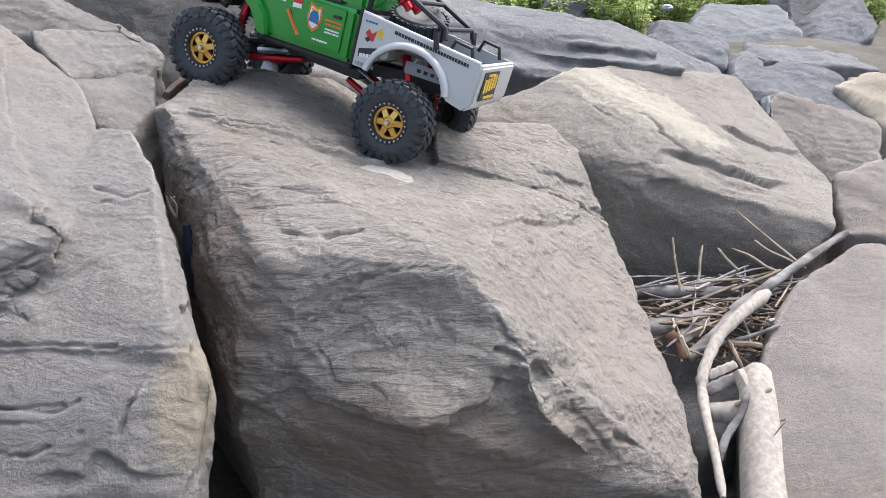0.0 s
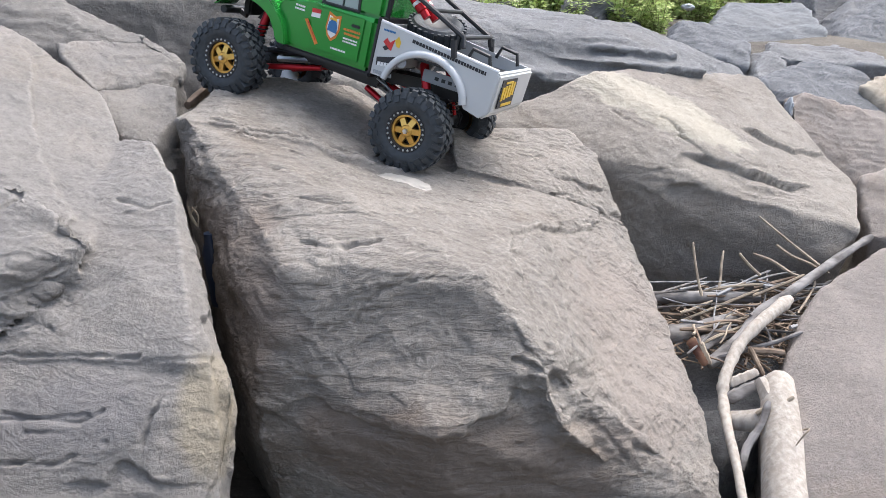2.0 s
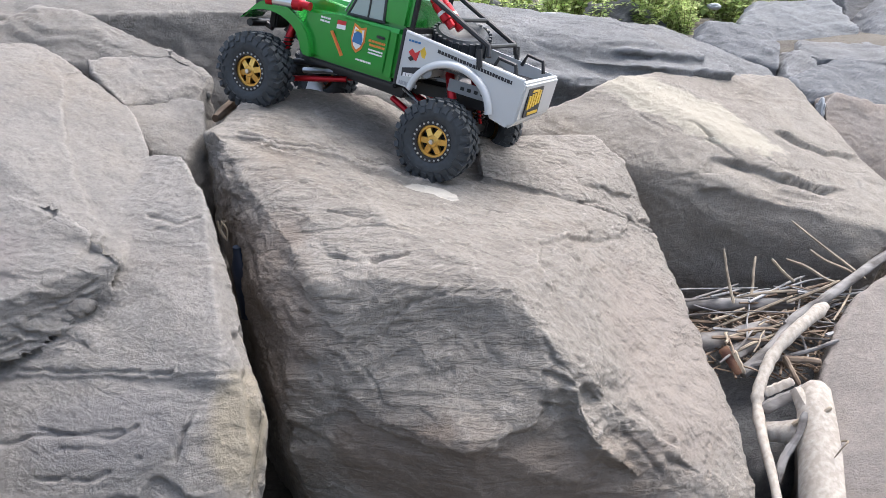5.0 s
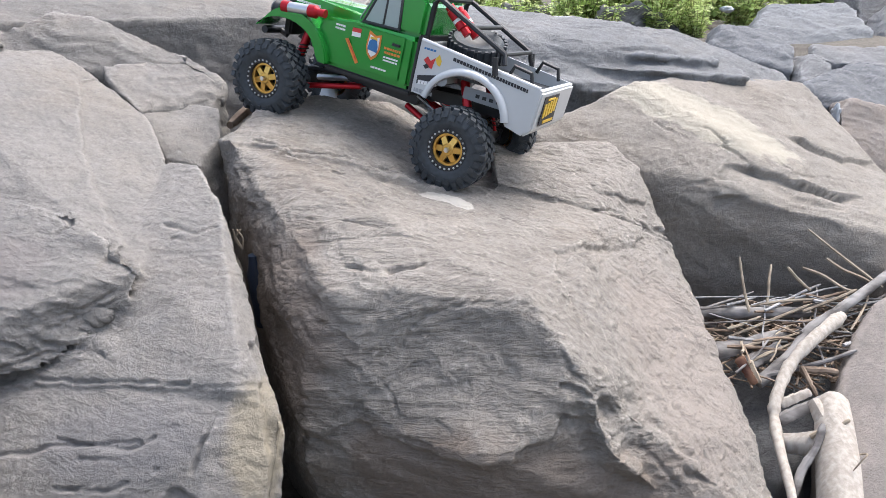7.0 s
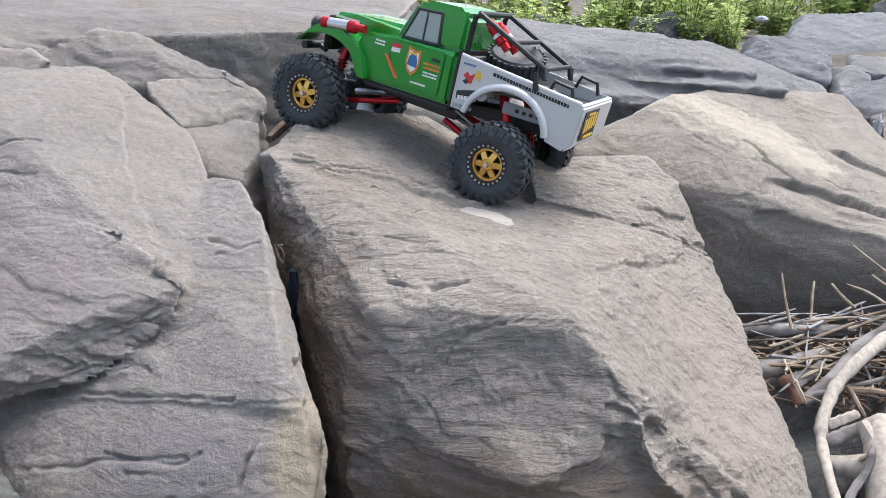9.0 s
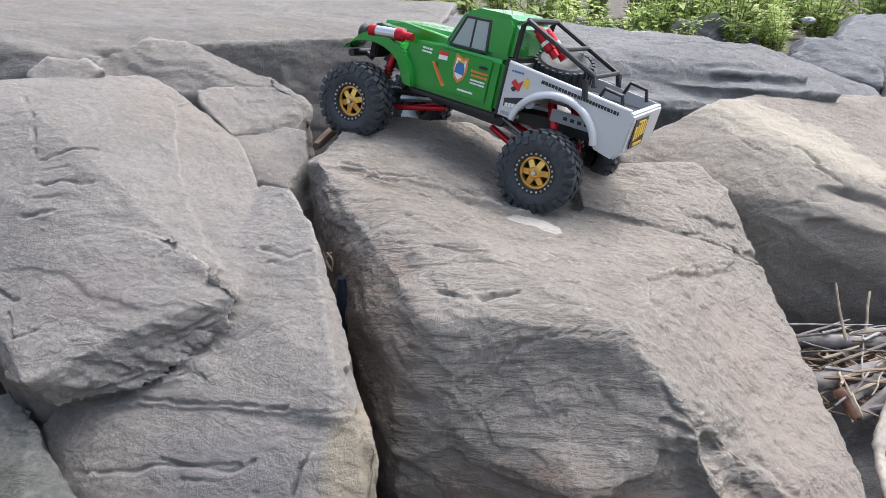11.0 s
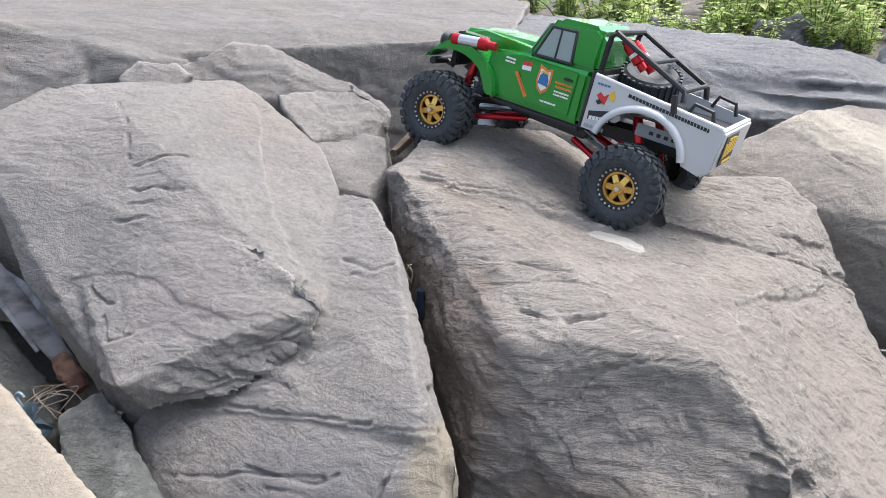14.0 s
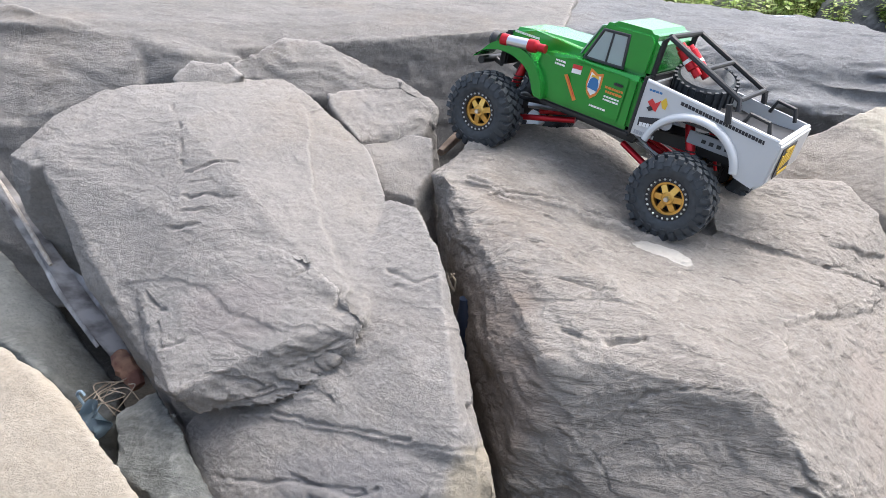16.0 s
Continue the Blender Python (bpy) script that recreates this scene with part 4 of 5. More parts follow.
def wheel(x, y, z, turn, side):
    """side: 1 with its rim face to the left of the truck."""
    w = new("wheel")
    w.parent = truck
    w.matrix_local = Matrix.Translation((x, y, z)) @ pose(0, 0, 0, 0, turn, 0 if side > 0 else 180)
    bm = lathe([(0.029, 0.019), (0.034, 0.0225), (0.043, 0.0235), (0.050, 0.0215), (0.0545, 0.018), (0.0552, 0.0), (0.0545, -0.018), (0.050, -0.0215), (0.043, -0.0235), (0.034, -0.0225), (0.029, -0.019)], 48)
    part("tyre", bm, RUBBER, w, "black rubber tyre")
    bm = bmesh.new()
    count = 26
    for k in range(count):
        for row, (yy, wy, wx, skew, off) in enumerate(((0.0165, 0.011, 0.0085, 0.35, 0.0), (0.0055, 0.010, 0.0075, -0.5, 0.5), (-0.0055, 0.010, 0.0075, 0.5, 0.0), (-0.0165, 0.011, 0.0085, -0.35, 0.5))):
            a = 2 * math.pi * (k + off) / count
            outer = abs(yy) > 0.01
            long = 1.25 if (outer and k % 2) else 1.0
            m = Matrix.Rotation(-a, 4, "Y") @ Matrix.Translation((0.0565 if not outer else 0.0555, yy, 0)) @ Matrix.Rotation(skew, 4, "X")
            b = bmesh.ops.create_cube(bm, size=1.0, matrix=m @ Matrix.Diagonal((0.0075, wy * long, wx, 1)))
            for v in b["verts"]:
                r = Vector((v.co.x, 0, v.co.z)).length
                if r > 0.0565:
                    v.co.y *= 0.93
            if outer:
                s = 1 if yy > 0 else -1
                m = Matrix.Rotation(-a, 4, "Y") @ Matrix.Translation((0.0505 - 0.002 * (k % 2), s * 0.0215, 0)) @ Matrix.Rotation(-s * 0.35, 4, "Z")
                bmesh.ops.create_cube(bm, size=1.0, matrix=m @ Matrix.Diagonal((0.0095 + 0.004 * (k % 2), 0.0035, 0.0075, 1)))
    tagged(part("tread", bm, RUBBER, w, "chunky black rubber tread"), kind="stuff")
    bm = lathe([(0.0275, -0.02), (0.0275, 0.012), (0.024, 0.013), (0.0235, 0.004), (0.0235, -0.019)], 40)
    part("rim", bm, GOLD, w)
    bm = bmesh.new()
    for k in range(6):
        a = math.pi / 3 * k
        m = Matrix.Rotation(-a, 4, "Y")
        out = [(0.006, -0.0045), (0.0215, -0.0040), (0.0215, 0.0040), (0.006, 0.0045)]
        top = [bm.verts.new(m @ Vector((r, 0.0165 - (0.003 if r > 0.01 else 0), z_))) for r, z_ in out]
        low = [bm.verts.new(m @ Vector((r, 0.008, z_))) for r, z_ in out]
        bm.faces.new(top), bm.faces.new(low[::-1])
        for i in range(4):
            bm.faces.new((top[(i + 1) % 4], top[i], low[i], low[(i + 1) % 4]))
    lathe([(0.0, 0.018), (0.0075, 0.0175), (0.009, 0.016), (0.009, 0.006)], 20, bm)
    lathe([(0.0195, 0.0145), (0.0205, 0.016), (0.0250, 0.016), (0.0250, 0.006), (0.0195, 0.008), (0.0195, 0.0145)], 40, bm)
    part("spokes", bm, GOLD, w)
    part("brake_disc", lathe([(0.0, 0.002), (0.0235, 0.002), (0.0235, -0.004), (0.0, -0.004)], 24), BLACK, w)
    ring = part("beadlock_ring", lathe([(0.0235, 0.0185), (0.0245, 0.0205), (0.0305, 0.0205), (0.032, 0.0185), (0.0305, 0.016), (0.0235, 0.016), (0.0235, 0.0185)], 44), BLACK, w)
    bm = bmesh.new()
    for k in range(24):
        a = 2 * math.pi * k / 24
        bmesh.ops.create_icosphere(bm, subdivisions=1, radius=0.0019, matrix=Matrix.Translation((0.0277 * math.cos(a), 0.0208, 0.0277 * math.sin(a))))
    part("bolts", bm, STEEL, ring, "ring of small steel bolts")
    part("hub_nut", lathe([(0.0, 0.0235), (0.0035, 0.0232), (0.0042, 0.021), (0.0042, 0.017)], 6), STEEL, w)
    return w


WB = 0.325
wheel(0, 0.105, 0.06, 10, 1)
wheel(0, -0.105, 0.058, 40, -1)
wheel(WB, 0.105, 0.06, 25, 1)
wheel(WB, -0.105, 0.045, 55, -1)

# body carrier: the shell leans nose-down against the line of the axles
lean = Matrix.Translation((0.16, 0, 0.11)) @ Matrix.Rotation(radians(2), 4, "Y") @ Matrix.Translation((-0.16, 0, -0.11))


def shell(name, bm, mat, parent=None, label="", smooth=True):
    """A part given in the shell's own frame."""
    bmesh.ops.transform(bm, matrix=lean, verts=bm.verts[:])
    return part(name, bm, mat, parent or truck, label, smooth)


HW = 0.085
cab = bmesh.new()
prism([(0.100, 0.109), (0.249, 0.109), (0.268, 0.128), (0.275, 0.150), (0.262, 0.178), (0.205, 0.183), (0.102, 0.186)], -HW, HW, 0.006, cab)
body = shell("cab", cab, GREEN_PAINT, None, "glossy green cab with black roof pillars")
for s in (-1, 1):
    inner = [(0.322 + 0.066 * math.cos(a), 0.108 + 0.052 * math.sin(a)) for a in np.linspace(math.pi * 0.98, math.pi * 0.18, 16)]
    outer = [(0.318 + 0.078 * math.cos(a) * (1 if math.cos(a) < 0 else 0.72), 0.108 + 0.068 * math.sin(a)) for a in np.linspace(math.pi * 0.16, math.pi * 0.99, 16)]
    fender = prism(inner + outer, s * 0.048, s * (HW + 0.011), 0.003)
    shell("fender", fender, GREEN_PAINT, body)
bm = prism([(0.200, 0.150), (0.345, 0.150), (0.352, 0.172), (0.345, 0.190), (0.300, 0.196), (0.205, 0.200)], -0.052, 0.052, 0.012, None, 3)
shell("hood", bm, GREEN_PAINT, body)
bm = bmesh.new()
prism([(0.100, 0.184), (0.212, 0.182), (0.188, 0.236), (0.176, 0.246), (0.112, 0.248), (0.100, 0.238)], -0.070, 0.070, 0.007, bm)
shell("cab_top", bm, GREEN_PAINT, body)
for s in (-1, 1):
    shell("side_window", prism([(0.142, 0.190), (0.198, 0.188), (0.181, 0.229), (0.146, 0.232)], s * 0.0690, s * 0.0708), GLASS, body, "pale tinted side window")
for s in (-1, 1):
    bm = bmesh.new()
    for out in ([(0.138, 0.186), (0.203, 0.184), (0.203, 0.188), (0.138, 0.190)], [(0.138, 0.188), (0.142, 0.188), (0.146, 0.235), (0.142, 0.235)], [(0.199, 0.186), (0.203, 0.186), (0.184, 0.233), (0.180, 0.233)], [(0.143, 0.231), (0.184, 0.229), (0.184, 0.233), (0.143, 0.235)], [(0.1655, 0.188), (0.1685, 0.188), (0.1685, 0.231), (0.1655, 0.231)]):
        prism(out, s * 0.0685, s * 0.0722, 0.0008, bm, 1)
    shell("window_frame", bm, DARK_TRIM, body)
bm = bmesh.new()
prism([(0.2145, 0.186), (0.2155, 0.188), (0.194, 0.234), (0.192, 0.234)], -0.058, 0.058, 0, bm)
shell("windscreen", bm, GLASS, body)
for s in (-1, 1):
    dr = shell("door", prism([(0.118, 0.118), (0.203, 0.118), (0.205, 0.150), (0.203, 0.180), (0.118, 0.182)], s * HW, s * (HW + 0.0022), 0.002), GREEN_PAINT, body)
    shell("door_handle", prism([(0.124, 0.166), (0.138, 0.166), (0.138, 0.170), (0.124, 0.170)], s * (HW + 0.002), s * (HW + 0.005), 0.001), BLACK, dr)
shell("cab_back", block(0.0965, 0, 0.150, 0.005, 2 * HW + 0.003, 0.082, 0.001), BLACK, body)
shell("rocker_panel", block(0.175, 0, 0.105, 0.155, 0.160, 0.009, 0.003), BLACK, body)
shell("grille", prism([(0.343, 0.128), (0.357, 0.128), (0.357, 0.180), (0.343, 0.184)], -0.046, 0.046, 0.003), BLACK, body)
for s in (-1, 1):
    bm = lathe([(0.0, -0.008), (0.012, -0.007), (0.0135, 0.002), (0.011, 0.006), (0.0, 0.008)], 20)
    bmesh.ops.transform(bm, matrix=Matrix.Translation((0.358, s * 0.066, 0.166)) @ Matrix.Rotation(radians(-90), 4, "Z"), verts=bm.verts[:])
    shell("headlight", bm, BLACK, body)
bm = tube([(0.372, -0.075, 0.130), (0.372, 0.075, 0.130)], 0.006)
tube([(0.355, 0.035, 0.125), (0.372, 0.035, 0.130)], 0.005, 8, bm)
tube([(0.355, -0.035, 0.125), (0.372, -0.035, 0.130)], 0.005, 8, bm)
shell("front_bumper", bm, BLACK)

# canisters on the fender, red end and pale body
for s in (1,):
    c = shell("canister", tube([(0.322, s * 0.090, 0.176), (0.284, s * 0.090, 0.180)], 0.0088, 16), STEEL, None, "small steel canister with red caps")
    bm = tube([(0.284, s * 0.090, 0.180), (0.272, s * 0.090, 0.181), (0.268, s * 0.090, 0.1815), (0.256, s * 0.090, 0.182)], [0.0098, 0.0098, 0.006, 0.0065], 14)
    shell("canister_cap", bm, RED_METAL, c)
    shell("canister_cap", tube([(0.332, s * 0.090, 0.175), (0.320, s * 0.090, 0.176)], 0.0095, 14), RED_METAL, c)

# bed: side walls with a round arch, floor, tailgate and a frame of tubes
def bed_side(s):
    arc = [(0.006 + 0.062 * math.cos(a), 0.100 + 0.057 * math.sin(a)) for a in np.linspace(math.pi * 0.93, math.pi * 0.07, 14)]
    out = [(-0.086, 0.098), (-0.096, 0.112), (-0.098, 0.166), (0.094, 0.186), (0.094, 0.110), (0.068, 0.109)] + arc[::-1] + [(-0.060, 0.104)]
    bm = prism(out, s * (HW - 0.004), s * HW, 0.0)
    flare = []
    for a in np.linspace(math.pi * 0.95, math.pi * 0.05, 20):
        flare.append((0.006 + 0.0655 * math.cos(a), s * (HW + 0.003), 0.100 + 0.0605 * math.sin(a)))
    tube(flare, 0.0062, 10, bm, 0.8)
    return bm


bed = shell("bed_side", bed_side(1), SILVER_PAINT, None, "silver-white bed side with a flared wheel arch")
shell("bed_side", bed_side(-1), SILVER_PAINT)
shell("bed_floor", block(0.003, 0, 0.150, 0.178, 0.164, 0.004, 0.001), BLACK)
shell("bed_front", block(0.092, 0, 0.148, 0.004, 0.164, 0.070, 0.001), SILVER_PAINT)
tail = shell("tailgate", prism([(-0.088, 0.096), (-0.100, 0.110), (-0.102, 0.164), (-0.095, 0.168), (-0.092, 0.164), (-0.088, 0.104)], -HW - 0.0015, HW + 0.0015, 0.003), SILVER_PAINT, None, "silver tailgate with a yellow and black sticker")
shell("bed_rail", tube([(0.094, HW - 0.003, 0.186), (-0.096, HW - 0.003, 0.167)], 0.0034, 8), SILVER_PAINT)
cage = bmesh.new()
for s in (-1, 1):
    y_ = s * 0.060
    tube([(0.098, y_, 0.180), (0.096, y_, 0.238), (0.090, y_, 0.246), (-0.026, y_, 0.196), (-0.030, s * 0.064, 0.182)], 0.0042, 8, cage)
tube([(0.090, -0.060, 0.246), (0.090, 0.060, 0.246)], 0.0042, 8, cage)
tube([(-0.026, -0.060, 0.196), (-0.026, 0.060, 0.196)], 0.0035, 8, cage)
tube([(0.030, -0.060, 0.220), (0.030, 0.060, 0.220)], 0.0035, 8, cage)
shell("roll_cage", cage, BLACK, None, "black tubular roll cage")
for s in (-1, 1):
    shell("bed_handle", tube([(-0.042, s * 0.070, 0.168), (-0.048, s * 0.070, 0.186), (-0.074, s * 0.070, 0.183), (-0.080, s * 0.070, 0.165)], 0.003, 8), BLACK)
    shell("cage_foot", tube([(-0.022, s * 0.0865, 0.192), (-0.028, s * 0.0868, 0.168)], 0.0045, 8), BLACK)
spare = new("spare_wheel")
spare.parent = truck
spare.matrix_local = lean @ Matrix.Translation((0.045, -0.012, 0.186)) @ pose(0, 0, 0, 72, 0, 8) @ Matrix.Scale(0.85, 4)
bm = lathe([(0.026, 0.014), (0.032, 0.018), (0.044, 0.018), (0.050, 0.012), (0.051, 0.0), (0.050, -0.012), (0.044, -0.018), (0.032, -0.018), (0.026, -0.014)], 36)
part("tyre", bm, RUBBER, spare)
bm = bmesh.new()
for k in range(26):
    m = Matrix.Rotation(-2 * math.pi * k / 26, 4, "Y") @ Matrix.Translation((0.0515, 0, 0))
    bmesh.ops.create_cube(bm, size=1.0, matrix=m @ Matrix.Diagonal((0.005, 0.032, 0.006, 1)))
tagged(part("tread", bm, RUBBER, spare), kind="stuff")
part("rim", lathe([(0.0, 0.008), (0.012, 0.008), (0.024, 0.013), (0.0265, 0.014), (0.0265, -0.014), (0.0, -0.010)], 30), BLACK, spare)
for y_, x0, z0, x1, z1 in ((0.050, 0.078, 0.238, 0.040, 0.206), (0.030, 0.072, 0.236, 0.034, 0.204)):
    a, b = Vector((x0, y_, z0)), Vector((x1, y_, z1))
    sh = shell("reservoir", tube([a, a.lerp(b, 0.12), a.lerp(b, 0.15), a.lerp(b, 0.75), a.lerp(b, 0.78), b], [0.007, 0.007, 0.0086, 0.0086, 0.006, 0.006], 14), RED_METAL, None, "red cylinder lashed behind the cab")
    bm = tube([a.lerp(b, 0.45), a.lerp(b, 0.55)], 0.0088, 14)
    shell("reservoir_band", bm, WHITE, sh)

# chassis, axles, links and dampers
chassis = bmesh.new()
for s in (-1, 1):
    prism([(-0.075, 0.118), (-0.070, 0.134), (0.10, 0.112), (0.33, 0.132), (0.34, 0.120), (0.25, 0.098), (0.10, 0.096), (-0.05, 0.108)], s * 0.024, s * 0.028, 0, chassis)
prism([(0.10, 0.082), (0.235, 0.082), (0.25, 0.104), (0.09, 0.104)], -0.035, 0.035, 0.004, chassis)
part("chassis", chassis, BLACK, truck, "black metal chassis with skid plate")
for x in (0.0, WB):
    tilt_far = -0.0075 if x else -0.001
    bm = tube([(x, 0.092, 0.06), (x, -0.092, 0.06 + 2 * tilt_far)], 0.0085, 12)
    bmesh.ops.create_uvsphere(bm, u_segments=16, v_segments=10, radius=0.019, matrix=Matrix.Translation((x, -0.015, 0.056)))
    for s in (-1, 1):
        block(x, s * 0.080, 0.06 + (tilt_far * 2 if s < 0 else 0), 0.022, 0.012, 0.026, 0.003, bm)
    part("axle", bm, BLACK, truck)
for s in (-1, 1):
    low = 0.0 if s > 0 else -0.012
    part("link", tube([(WB - 0.012, s * 0.066, 0.050 + low), (0.20, s * 0.040, 0.082)], 0.0048, 10), RED_METAL, truck, "red anodised link bar")
    part("link", tube([(0.012, s * 0.062, 0.050), (0.115, s * 0.040, 0.080)], 0.0048, 10), RED_METAL, truck, "red anodised link bar")
    part("link", tube([(WB - 0.01, s * 0.030, 0.076 + low), (0.22, s * 0.030, 0.094)], 0.004, 10), BLACK, truck)
    part("link", tube([(0.01, s * 0.030, 0.076), (0.11, s * 0.024, 0.096)], 0.004, 10), RED_METAL, truck, "red anodised link bar")
    for x, top in ((WB, 0.156), (0.0, 0.150)):
        a, b = Vector((x - 0.006, s * 0.055, 0.068 + (low if x else 0))), Vector((x - 0.022 if x else 0.03, s * 0.050, top))
        d = part("damper", tube([a, a.lerp(b, 0.35), a.lerp(b, 0.36), a.lerp(b, 0.95), b], [0.0028, 0.0028, 0.007, 0.007, 0.004], 12), RED_METAL, truck, "red coil damper")
        coil = [a.lerp(b, 0.1 + 0.5 * k / 60) + Vector((math.cos(k * 0.73) * 0.0085, math.sin(k * 0.73) * 0.0085, 0)) for k in range(61)]
        part("spring", tube(coil, 0.0011, 5), BLACK, d)
part("drive_shaft", tube([(0.03, 0.0, 0.062), (0.13, 0.0, 0.085), (0.22, 0.0, 0.085), (WB - 0.02, 0, 0.062)], 0.005, 8), STEEL, truck)
bm = block(-0.02, 0.058, 0.128, 0.085, 0.003, 0.018, 0.001)
bracket = shell("rear_bracket", bm, PRINT_GREY, None, "grey slotted bracket in the wheel arch")
for k in range(5):
    shell("slot", block(-0.045 + 0.011 * k, 0.0600, 0.128, 0.006, 0.001, 0.005), BLACK, bracket)
for k in range(4):
    shell("cable", tube([(0.10, 0.045 - 0.006 * k, 0.098), (0.075, 0.050 - 0.006 * k, 0.090 - 0.003 * k), (0.045, 0.054, 0.080 - 0.004 * k)], 0.0016, 6), BLACK if k % 2 else PRINT_GREY)

# stickers, flat on the shell; lettering and badges as plain shapes
def sticker(name, outline, mat, y, parent=None, label=""):
    return shell(name, prism(outline, y, y + 0.0006), mat, parent, label, False)


def bars(name, x0, z0, x1, z1, rows, mat, y, parent, height=0.55, tilt=0.0):
    bm = bmesh.new()
    rnd = random.Random(name + str(x0))
    step = (z1 - z0) / rows
    for r in range(rows):
        x = x0
        while x < x1 - 0.001:
            w = min(rnd.uniform(0.0022, 0.005), x1 - x)
            zz = z0 + r * step + tilt * (x - x0)
            prism([(x, zz), (x + w, zz + tilt * w), (x + w, zz + step * height + tilt * w), (x, zz + step * height)], y, y + 0.0005, 0, bm)
            x += w + 0.0009
    return shell(name, bm, mat, parent, "", False)


YD, YB = HW + 0.0024, HW + 0.0002
shield = [(0.178, 0.178), (0.166, 0.173), (0.157, 0.176), (0.156, 0.155), (0.160, 0.143), (0.168, 0.136), (0.176, 0.143), (0.180, 0.155)]
mid = (0.168, 0.157)
shield_part = sticker("shield_sticker", shield, PRINT_ORANGE, YD, body, "shield-shaped sticker with an orange rim")
inner = [(mid[0] + (x - mid[0]) * 0.76, mid[1] + (z - mid[1]) * 0.76) for x, z in shield]
sticker("shield_field", inner, WHITE, YD + 0.0007, shield_part)
sticker("shield_figure", [(0.160, 0.149), (0.176, 0.151), (0.175, 0.163), (0.170, 0.168), (0.163, 0.166), (0.160, 0.158)], PRINT_BLUE, YD + 0.0014, shield_part)
sticker("shield_sky", [(0.162, 0.166), (0.174, 0.167), (0.174, 0.170), (0.163, 0.170)], PRINT_YELLOW, YD + 0.0014, shield_part)
flag = sticker("flag_sticker", [(0.192, 0.170), (0.207, 0.169), (0.207, 0.175), (0.192, 0.176)], PRINT_RED, YD, body, "red over white flag sticker")
sticker("flag_white", [(0.192, 0.1635), (0.207, 0.1625), (0.207, 0.169), (0.192, 0.170)], WHITE, YD, flag)
ribbon = sticker("ribbon_sticker", [(0.212, 0.158), (0.217, 0.156), (0.193, 0.124), (0.188, 0.127)], PRINT_ORANGE, YD, body)
bars("ribbon_mark", 0.193, 0.130, 0.211, 0.132, 1, PRINT_RED, YD + 0.0007, ribbon, 0.9, 1.35)
bars("letter_bar", 0.122, 0.152, 0.150, 0.164, 2, PRINT_ORANGE, YD, body)
bars("letter_bar", 0.124, 0.141, 0.148, 0.150, 2, WHITE, YD, body)
bars("letter_bar", 0.140, 0.126, 0.166, 0.131, 1, WHITE, YD, body)
bars("letter_bar", 0.221, 0.166, 0.238, 0.176, 2, WHITE, YB, body)
bars("letter_bar", 0.290, 0.184, 0.336, 0.190, 1, WHITE, 0.0526, body)
bars("web_letter_bar", -0.080, 0.158, 0.040, 0.164, 1, PRINT_BLACK, YB, bed, 0.8, 0.105)
bars("name_letter_bar", 0.060, 0.112, 0.090, 0.118, 1, PRINT_GREY, YB, bed, 0.9)
badge = sticker("badge_sticker", [(0.044, 0.134), (0.060, 0.130), (0.088, 0.124), (0.089, 0.136), (0.062, 0.143), (0.048, 0.146)], PRINT_BLACK, YB, bed, "black and white badge sticker")
bars("badge_mark", 0.056, 0.128, 0.086, 0.134, 1, WHITE, YB + 0.0007, badge, 0.9, -0.12)
disc = [(0.050 + 0.0095 * math.cos(a), 0.139 + 0.0085 * math.sin(a)) for a in np.linspace(0, 2 * math.pi, 18)[:-1]]
sticker("badge_disc", disc, PRINT_GREY, YB + 0.0007, badge)
bird = sticker("bird_sticker", [(0.075, 0.152), (0.084, 0.160), (0.079, 0.166), (0.073, 0.161), (0.066, 0.167), (0.068, 0.157), (0.069, 0.150)], PRINT_RED, YB, bed)
sticker("bird_sun", [(0.062, 0.158), (0.066, 0.166), (0.061, 0.173), (0.056, 0.165), (0.057, 0.157)], PRINT_YELLOW, YB, bird)
sticker("bird_shade", [(0.078, 0.148), (0.083, 0.152), (0.078, 0.156), (0.073, 0.152)], PRINT_BLACK, YB + 0.0007, bird)
bars("letter_bar", 0.068, 0.175, 0.088, 0.180, 1, PRINT_BLUE, YB, bed)
bm = block(-0.1022, 0.030, 0.136, 0.0012, 0.074, 0.042)
plate = shell("tailgate_sticker", bm, PRINT_BLACK, tail, "black tailgate sticker with yellow marks")
bm = bmesh.new()
for k in range(5):
    block(-0.1031, 0.056 - 0.0125 * k, 0.136 + 0.0014 * k, 0.0012, 0.009, 0.020, 0, bm)
block(-0.1031, 0.026, 0.1195, 0.0012, 0.05, 0.004, 0, bm)
block(-0.1031, 0.032, 0.152, 0.0012, 0.036, 0.003, 0, bm)
shell("yellow_mark", bm, PRINT_YELLOW, plate)


